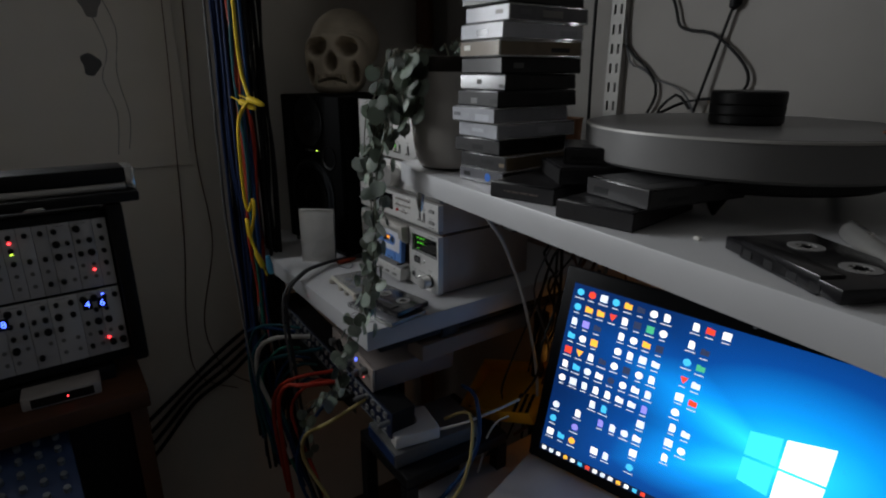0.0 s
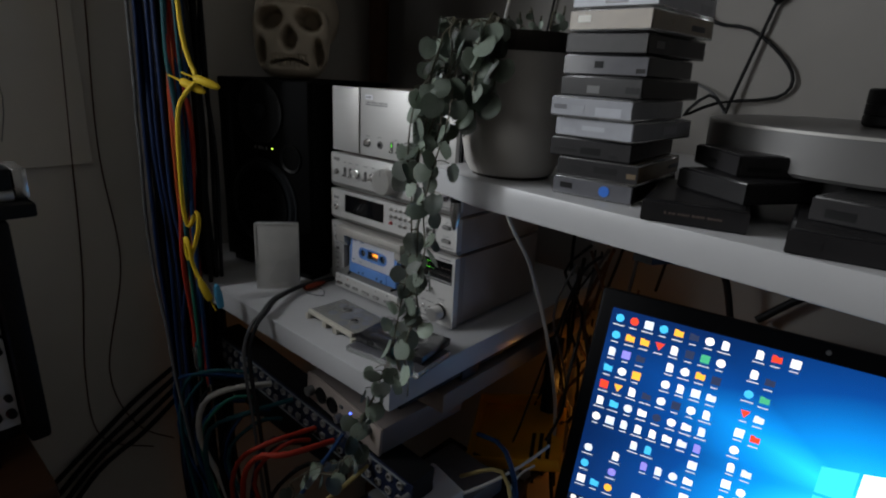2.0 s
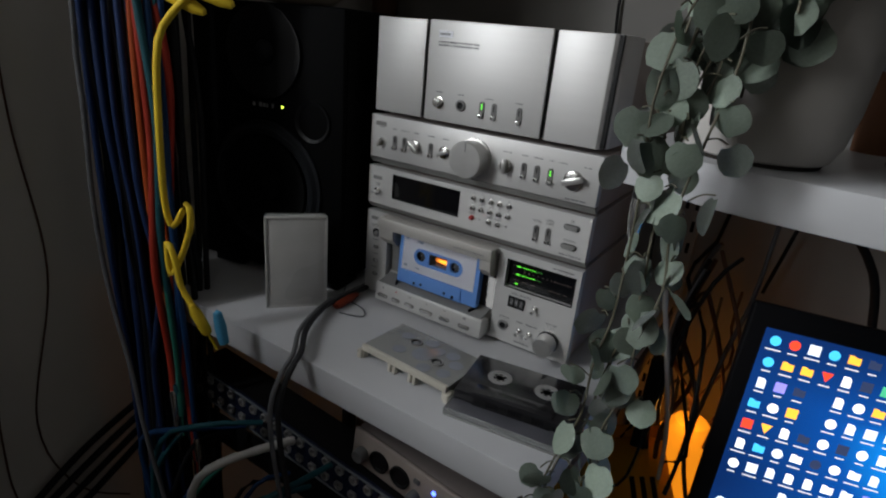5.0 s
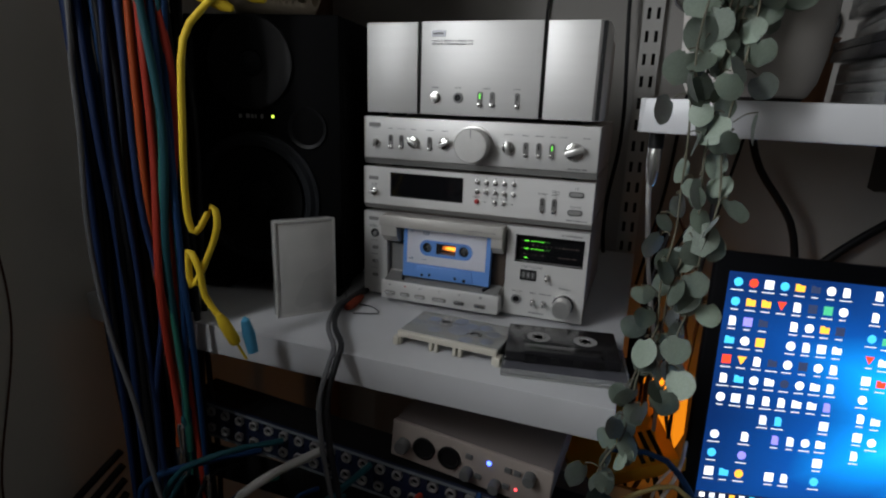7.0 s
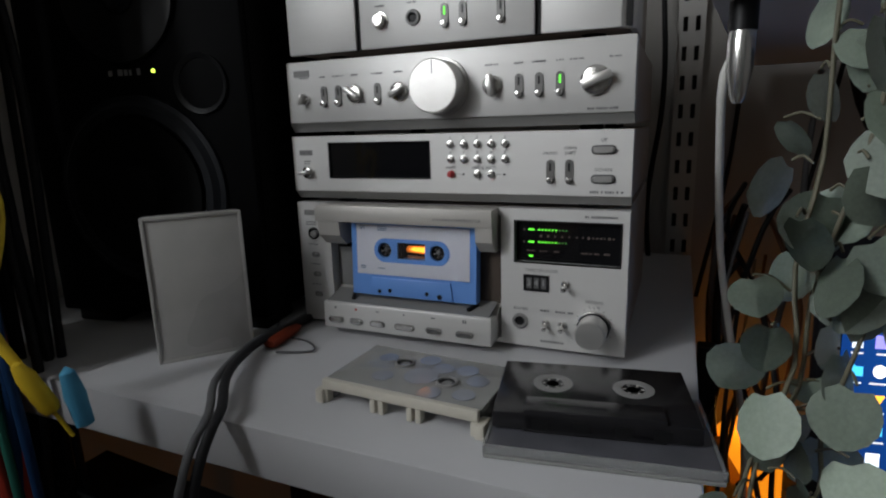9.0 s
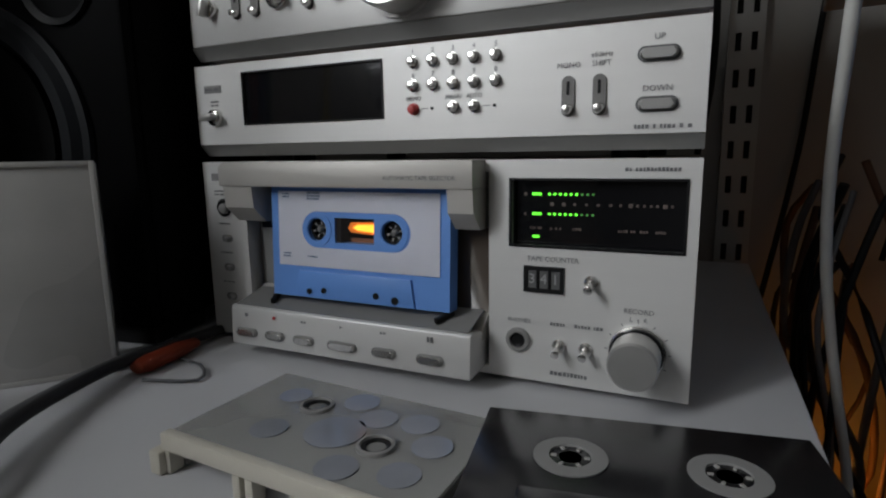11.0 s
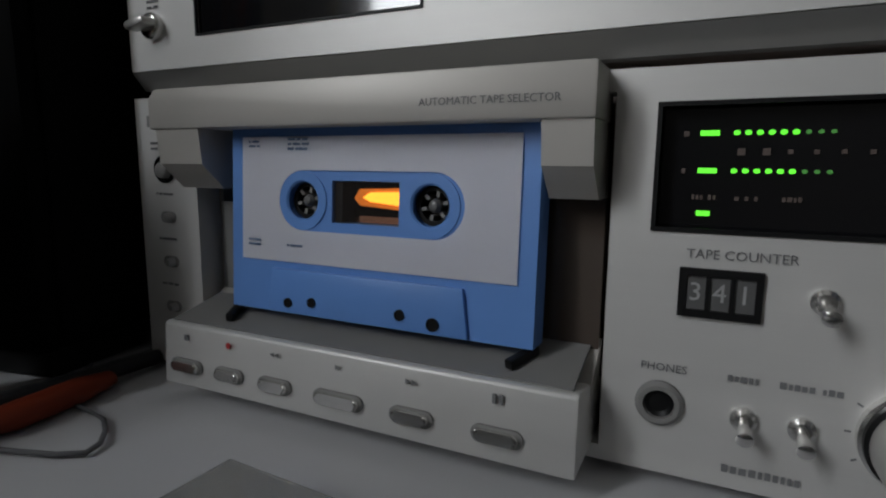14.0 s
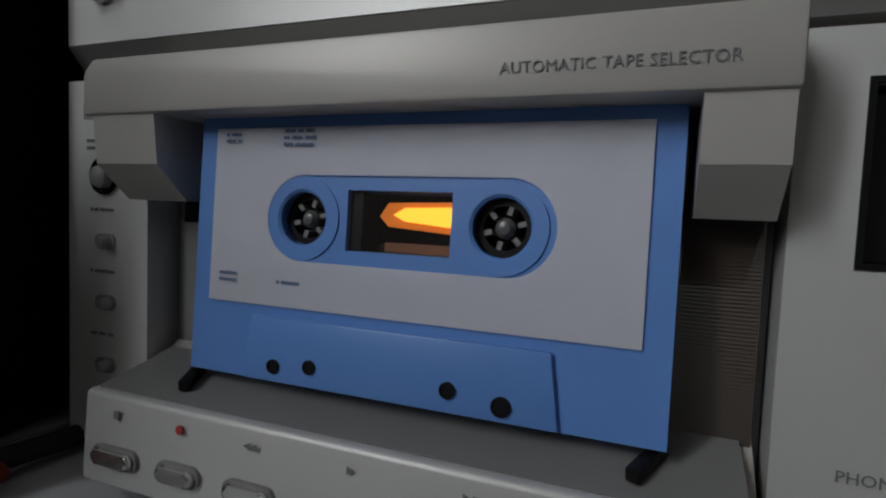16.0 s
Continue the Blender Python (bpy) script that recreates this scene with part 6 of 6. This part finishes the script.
for i in range(13):
    x = -0.1498 + i * 0.0386
    part_z = (0.7005 + 0.01175 if i % 2 else 0.7005 + 0.03225) - 0.0734 * (i * 0.0386 + 0.018)
    if rc.random() < 0.6:
        p = thing("jack_plug", pose(x, rackf - 0.003, part_z), "small jack plug pushed into the patch bay", "plug", "plugs in the patch bay")
        part("sleeve", lathe([(0.0045, 0), (0.0045, 0.014), (0.003, 0.02), (0, 0.02)], 14), M[rc.choice(("cblack", "cblue", "cblack", "cgrey"))], p, m=out(0, 0))

# black and grey lead from the stack over the shelf edge, with an orange-brown plug
cable("shelf_lead", [(0.000, 0.030, 0.8535), (0.003, 0.006, 0.8545), (0.004, -0.026, 0.856), (0.006, -0.062, 0.858), (0.018, -0.098, 0.860), (0.036, -0.130, 0.862), (0.058, -0.156, 0.860), (0.062, -0.174, 0.848), (0.058, -0.184, 0.815), (0.062, -0.186, 0.77), (0.070, -0.184, 0.71), (0.078, -0.18, 0.60), (0.08, -0.17, 0.45)], 0.0029, M["clead"], None, "dark black cable running over the shelf edge")
cable("shelf_lead", [(-0.006, 0.030, 0.8530), (-0.004, 0.006, 0.8535), (-0.003, -0.026, 0.8545), (0.000, -0.062, 0.857), (0.013, -0.100, 0.859), (0.031, -0.134, 0.861), (0.053, -0.161, 0.858), (0.057, -0.180, 0.846), (0.054, -0.190, 0.815), (0.058, -0.192, 0.77), (0.066, -0.190, 0.71), (0.074, -0.186, 0.60), (0.07, -0.17, 0.45)], 0.0024, M["cgrey"], None, "grey cable running beside the black one over the shelf edge")
tagged(link("brown_plug", lathe([(0, 0), (0.0035, 0.001), (0.0048, 0.006), (0.0048, 0.028), (0.003, 0.040), (0, 0.041)], 18, m=pose(0.011, -0.062, 0.8545, 90, 0, -174) @ Matrix.Diagonal((1.3, 0.85, 1.0, 1.0))), M["cplug"]), "dark red-brown cable plug lying on the white shelf", "plug")
cable("shelf_wire", [(-0.02, -0.012, 0.8515), (0.0, -0.035, 0.8515), (0.03, -0.04, 0.8515), (0.045, -0.055, 0.8515), (0.02, -0.065, 0.8515)], 0.0008, M["cgrey"], None, "thin grey wire lying on the shelf")
dice = thing("patterned_clip", pose(-0.066, -0.086, SHELF + 0.0003, 0, 0, 20), "small blue and white patterned clip beside the case", "clip")
part("body", box(0, 0.012, 0, 0.010, 0, 0.026, 0.002), M["cpale"], dice)
part("spot", lathe([(0.002, 0), (0.002, 0.0005), (0, 0.0005)], 10), M["cnavy"], dice, m=out(0.006, 0.018))
part("spot", lathe([(0.002, 0), (0.002, 0.0005), (0, 0.0005)], 10), M["cnavy"], dice, m=out(0.004, 0.008))

# ---- hanging patch cables in front of the loudspeaker ----
cols = ["cblack", "cblack", "cred", "cblack", "cblack", "cblack", "cnavy", "cblack", "cblack", "cblack", "cblack", "cnavy", "cblack", "cblack", "cblack", "cnavy", "cteal", "cblue", "cblack", "cnavy", "cblack", "cred", "corange", "cblue", "cnavy", "cteal", "cgreen", "cblue", "cblack", "cnavy", "corange", "cblue", "cblack", "cred", "cnavy", "cnavy", "cblack", "cblue", "cblack"]
rb = random.Random(3)
HX0, HX1 = -0.212, -0.070
spans = {"cblack": (0.0, 0.62), "cnavy": (0.08, 0.55), "cblue": (0.14, 0.80), "cteal": (0.60, 0.78), "cgreen": (0.66, 0.78), "corange": (0.44, 0.70), "cred": (0.48, 0.76)}
cols += ["cblack"] * 16
for i, key in enumerate(cols):
    lo_u, hi_u = spans[key]
    u = lo_u + (hi_u - lo_u) * rb.random()
    back = i >= len(cols) - 16
    x = HX0 + (HX1 - HX0) * u + rb.uniform(-0.004, 0.004)
    y = -0.180 + rb.uniform(-0.018, 0.02) + 0.02 * u + (0.03 if back else 0.0)
    pts = [(x + rb.uniform(-0.01, 0.01), y + 0.015, 1.75)]
    z = 1.6
    low = rb.uniform(0.66, 0.80) if key not in ("cblack", "cnavy") else rb.uniform(0.30, 0.5)
    while z > low:
        pts.append((x + rb.uniform(-0.007, 0.007) + 0.02 * (1.15 - z) * (0.5 - u), y + rb.uniform(-0.005, 0.005), z))
        z -= rb.uniform(0.10, 0.16)
    pts.append((pts[-1][0] + rb.uniform(-0.005, 0.01), y, low))
    c = cable("hanging_patch_cable", pts, rb.choice((0.0027, 0.0032, 0.0038)), M[key], None, {"cred": "red", "corange": "orange", "cblue": "blue", "cnavy": "navy", "cteal": "teal", "cgreen": "dark green", "cblack": "black"}[key] + " patch cable hanging in a bundle", "cable", "hanging patch cables")
    if low > 0.6:
        tagged(link("cable_plug", lathe([(0, -0.045), (0.0012, -0.045), (0.0012, -0.018), (0.0032, -0.016), (0.0045, 0.012), (0.003, 0.018), (0, 0.018)], 14, m=Matrix.Translation(pts[-1]) @ pose(0, 0, -0.012)), M["chrome"] if i % 3 == 0 else M[key]), "jack plug at the end of a hanging cable", "plug", "plugs on hanging cables")
cable("hanging_patch_cable", [(-0.159, -0.19, 1.75), (-0.159, -0.205, 1.45), (-0.159, -0.212, 1.149), (-0.164, -0.212, 1.101), (-0.165, -0.212, 1.045), (-0.171, -0.212, 0.974), (-0.17, -0.212, 0.915), (-0.161, -0.212, 0.854), (-0.14, -0.212, 0.78), (-0.126, -0.212, 0.7), (-0.096, -0.205, 0.55)], 0.0025, M["cgrey"], None, "pale grey patch cable hanging in front of the bundle", "cable", "hanging patch cables")
bk = thing("cable_hook", pose(-0.15, -0.17, 1.752), "black cable comb holding the hanging cables", "cable hook")
part("bar", box(-0.10, 0.10, -0.03, 0.02, 0, 0.012, 0.002), M["black"], bk)
part("arm", box(-0.15, -0.10, -0.012, 0.012, 0, 0.012, 0.002), M["black"], bk)
cable("yellow_cable", [(-0.047, -0.186, 1.75), (-0.054, -0.188, 1.45), (-0.054, -0.19, 1.26), (-0.044, -0.19, 1.195), (-0.025, -0.188, 1.16), (-0.032, -0.196, 1.146), (-0.052, -0.202, 1.12), (-0.058, -0.204, 1.06), (-0.064, -0.202, 0.985), (-0.060, -0.198, 0.962), (-0.044, -0.194, 0.985), (-0.040, -0.194, 0.968), (-0.054, -0.196, 0.935), (-0.068, -0.2, 0.912), (-0.066, -0.202, 0.945), (-0.056, -0.202, 0.93), (-0.054, -0.2, 0.905), (-0.040, -0.196, 0.882)], 0.0030, M["cyellow"], None, "yellow patch cable knotted in front of the bundle")
for x, y, z, a in ((-0.032, -0.190, 1.150, -68), (-0.006, -0.184, 1.156, -72), (-0.036, -0.195, 0.874, 155)):
    tagged(link("yellow_plug", lathe([(0, -0.018), (0.0030, -0.016), (0.0052, -0.008), (0.0054, 0.012), (0.004, 0.016), (0.0012, 0.017), (0.0012, 0.034), (0, 0.034)], 16, m=pose(x, y, z, 0, a, 35)), M["cyellow"]), "yellow moulded jack plug", "plug", "yellow plugs")
tagged(link("blue_plug", lathe([(0, -0.018), (0.004, -0.014), (0.0058, 0.0), (0.0048, 0.018), (0, 0.02)], 14, m=pose(-0.024, -0.182, 0.866, 0, 170, 20)), M["ccyan"]), "light blue plug hanging at the shelf edge", "plug")

# thin wires and black cables on the left wall
for y, dx in ((-0.262, 0.0), (-0.225, 0.02)):
    cable("wall_wire", [(XL + 0.004, y + 0.02, 1.9), (XL + 0.004, y + 0.012, 1.35), (XL + 0.004, y, 1.05), (XL + 0.004, y - 0.01 + dx, 0.85), (XL + 0.006, y - 0.03, 0.66), (XL + 0.008, y - 0.02 + dx, 0.54), (XL + 0.01, y + 0.06, 0.48)], 0.0011, M["cbrown"], None, "thin dark wire hanging down the wall", "wire", "thin wires on the wall")
for i in range(4):
    cable("floor_cable", [(XL + 0.05, -0.15, 0.66 - 0.02 * i), (XL + 0.02, -0.22, 0.60 - 0.025 * i), (XL + 0.015, -0.30, 0.54 - 0.02 * i), (XL + 0.02, -0.40, 0.47 - 0.03 * i), (XL + 0.02, -0.52, 0.38 - 0.03 * i)], 0.0045, M["cblack"], None, "black cable slung between the desk and the rack", "cable", "black slung cables")

# ---- modular synthesiser on its wooden desk ----
TURNED = pose(-0.0404, -0.6532, -0.004, 0, 0, -35.5) @ Matrix.Translation((-0.089, 0.603, 0))
sy = thing("modular_synthesiser", TURNED @ pose(0.089, -0.603, 0.762, -3, 0, 127) @ Matrix.Scale(0.97, 4), "modular synthesiser in a black case with many knobs and lights", "synthesiser")
# local x runs along the panel, -y faces the room
MW, MH = 0.26, 0.235
part("case", box(-0.30, MW - 0.02, 0.012, 0.13, -0.02, MH + 0.012, 0.006), M["black"], sy)
part("case_end", slab([(MW - 0.019, -0.012), (MW + 0.004, -0.012), (MW + 0.004, 0.12), (MW - 0.019, 0.12)], -0.022, MH + 0.02, 0.005), M["black"], sy)
rm = random.Random(14)
for row, z0 in ((0, 0.118), (1, 0.0)):
    x = MW - 0.022
    while x > -0.28:
        w = rm.choice((0.020, 0.030, 0.040, 0.030))
        mod = part("module", box(x - w + 0.0006, x, 0.004, 0.010, z0 + 0.001, z0 + 0.114, 0.0005), M["eurorack"], sy)
        cx = x - w / 2
        for k in range(5):
            zz = z0 + 0.102 - k * 0.0205
            for dx in ((0,) if w < 0.025 else (-w / 4, w / 4)):
                if rm.random() < 0.78:
                    r = rm.choice((0.0035, 0.0042, 0.0055)) if w > 0.025 else 0.0038
                    if k > 2 and rm.random() < 0.6:
                        part("jack_socket", lathe([(0.0032, 0), (0.0032, 0.002), (0.002, 0.0022), (0.0018, 0.0004), (0, 0.0004)], 12), M["midgrey"], mod, m=out(cx + dx, zz, 0.004))
                    else:
                        part("knob", lathe([(r, 0), (r * 0.92, 0.009), (r * 0.8, 0.010), (0, 0.010)], 14), M["black"], mod, m=out(cx + dx, zz, 0.004))
        if w > 0.025:
            bars(cx, z0 + 0.110, w * 0.5, 0.0016, 1, M["ink"], mod, 0.0038)
        x -= w
for x, z, key in ((0.21, 0.149, "ledred"), (0.211, 0.028, "ledred"), (0.108, 0.211, "ledred"), (0.108, 0.194, "ledyel"), (0.214, 0.105, "ledblue")):
    part("status_light", lathe([(0.0022, 0), (0.0018, 0.0014), (0, 0.002)], 12), M[key], sy, m=out(x, z, 0.0035))
for x, z, txt in ((0.19, 0.092, "4"), (0.211, 0.091, "6"), (0.078, 0.087, "8")):
    part("digit_window", box(x - 0.007, x + 0.007, 0.0022, 0.0045, z - 0.009, z + 0.009), M["black"], sy, smooth=0)
    words(txt, 0.016, pose(x, 0.0018, z), M["ledblue"], sy, "lit_digit")
dev = thing("small_recorder", TURNED @ pose(-0.035, -0.450, 1.0115, 0, 0, 124), "black and silver device lying on the synthesiser case", "device")
part("body", box(-0.20, 0.085, -0.01, 0.06, 0.0, 0.016, 0.003), M["black"], dev)
part("upper_body", box(-0.20, 0.070, 0.01, 0.07, 0.028, 0.052, 0.003), M["black"], dev)
part("silver_end", box(0.071, 0.085, 0.01, 0.07, 0.017, 0.052, 0.003), M["chrome"], dev)
part("silver_strip", box(-0.20, 0.070, 0.008, 0.066, 0.0165, 0.0275, 0.002), M["knob"], dev)
wl_ = cable("white_loop_lead", [(0.04, -0.595, 1.0135), (0.014, -0.525, 1.0135), (0.002, -0.485, 1.0135), (-0.010, -0.483, 1.0135), (-0.010, -0.505, 1.0135), (0.02, -0.565, 1.0135)], 0.003, M["cwhite"], None, "white lead lying in a loop on the case")
wl_.matrix_world = TURNED
mdesk = thing("wooden_desk", TURNED @ pose(0.118, -0.608, 0.715, 0, 0, 125), "orange-brown wooden desk carrying the synthesiser", "desk")
part("desktop", box(-0.6, 0.262, -0.045, 0.22, -0.03, 0, 0.003), M["wood"], mdesk)
part("riser", box(-0.45, 0.225, 0.030, 0.12, 0.0, 0.0245, 0.002), M["black"], mdesk)
part("end_panel", box(0.232, 0.258, -0.010, 0.215, -0.711, -0.0305, 0.002), M["wood"], mdesk)
# black sheet in place of the shaded void below the desktop
part("dark_front", box(-0.6, 0.231, 0.020, 0.036, -0.711, -0.0305, 0.002), M["black"], mdesk)
rec = thing("small_grey_device", TURNED @ pose(0.066, -0.528, 0.7153, 0, 0, 123), "small grey device with a dark screen and red light", "device")
part("body", box(0.0, 0.105, -0.005, 0.05, 0, 0.022, 0.003), M["greybox"], rec)
part("screen", box(0.012, 0.095, -0.0062, -0.0052, 0.004, 0.018), M["blackglass"], rec, smooth=0)
part("red_led", lathe([(0.0014, 0), (0.001, 0.0008), (0, 0.0011)], 12), M["ledred"], rec, m=out(0.06, 0.011, -0.0063))
mix = thing("blue_mixer", pose(-0.038, -0.631, 0.640, 18, 0, 93), "dark blue mixer panel with rows of small knobs", "mixer")
part("panel", box(-0.30, 0.10, -0.16, 0.02, 0.0, 0.03, 0.003), M["bluepanel"], mix)
kn = None
for i in range(16):
    for j in range(6):
        m = pose(-0.285 + i * 0.0245, -0.162 + j * 0.026, 0.030)
        if kn is None:
            kn = part("knob", lathe([(0.005, 0), (0.0046, 0.009), (0, 0.010)], 12), M["cpale"], mix, m=m)
        else:
            again("knob", kn, mix, m)
mst = thing("mixer_stand", pose(0.022, -0.711, 0.0), "black stand under the mixer panel", "stand")
part("column", box(-0.16, 0.04, -0.10, 0.08, 0, 0.53, 0.004), M["black"], mst)
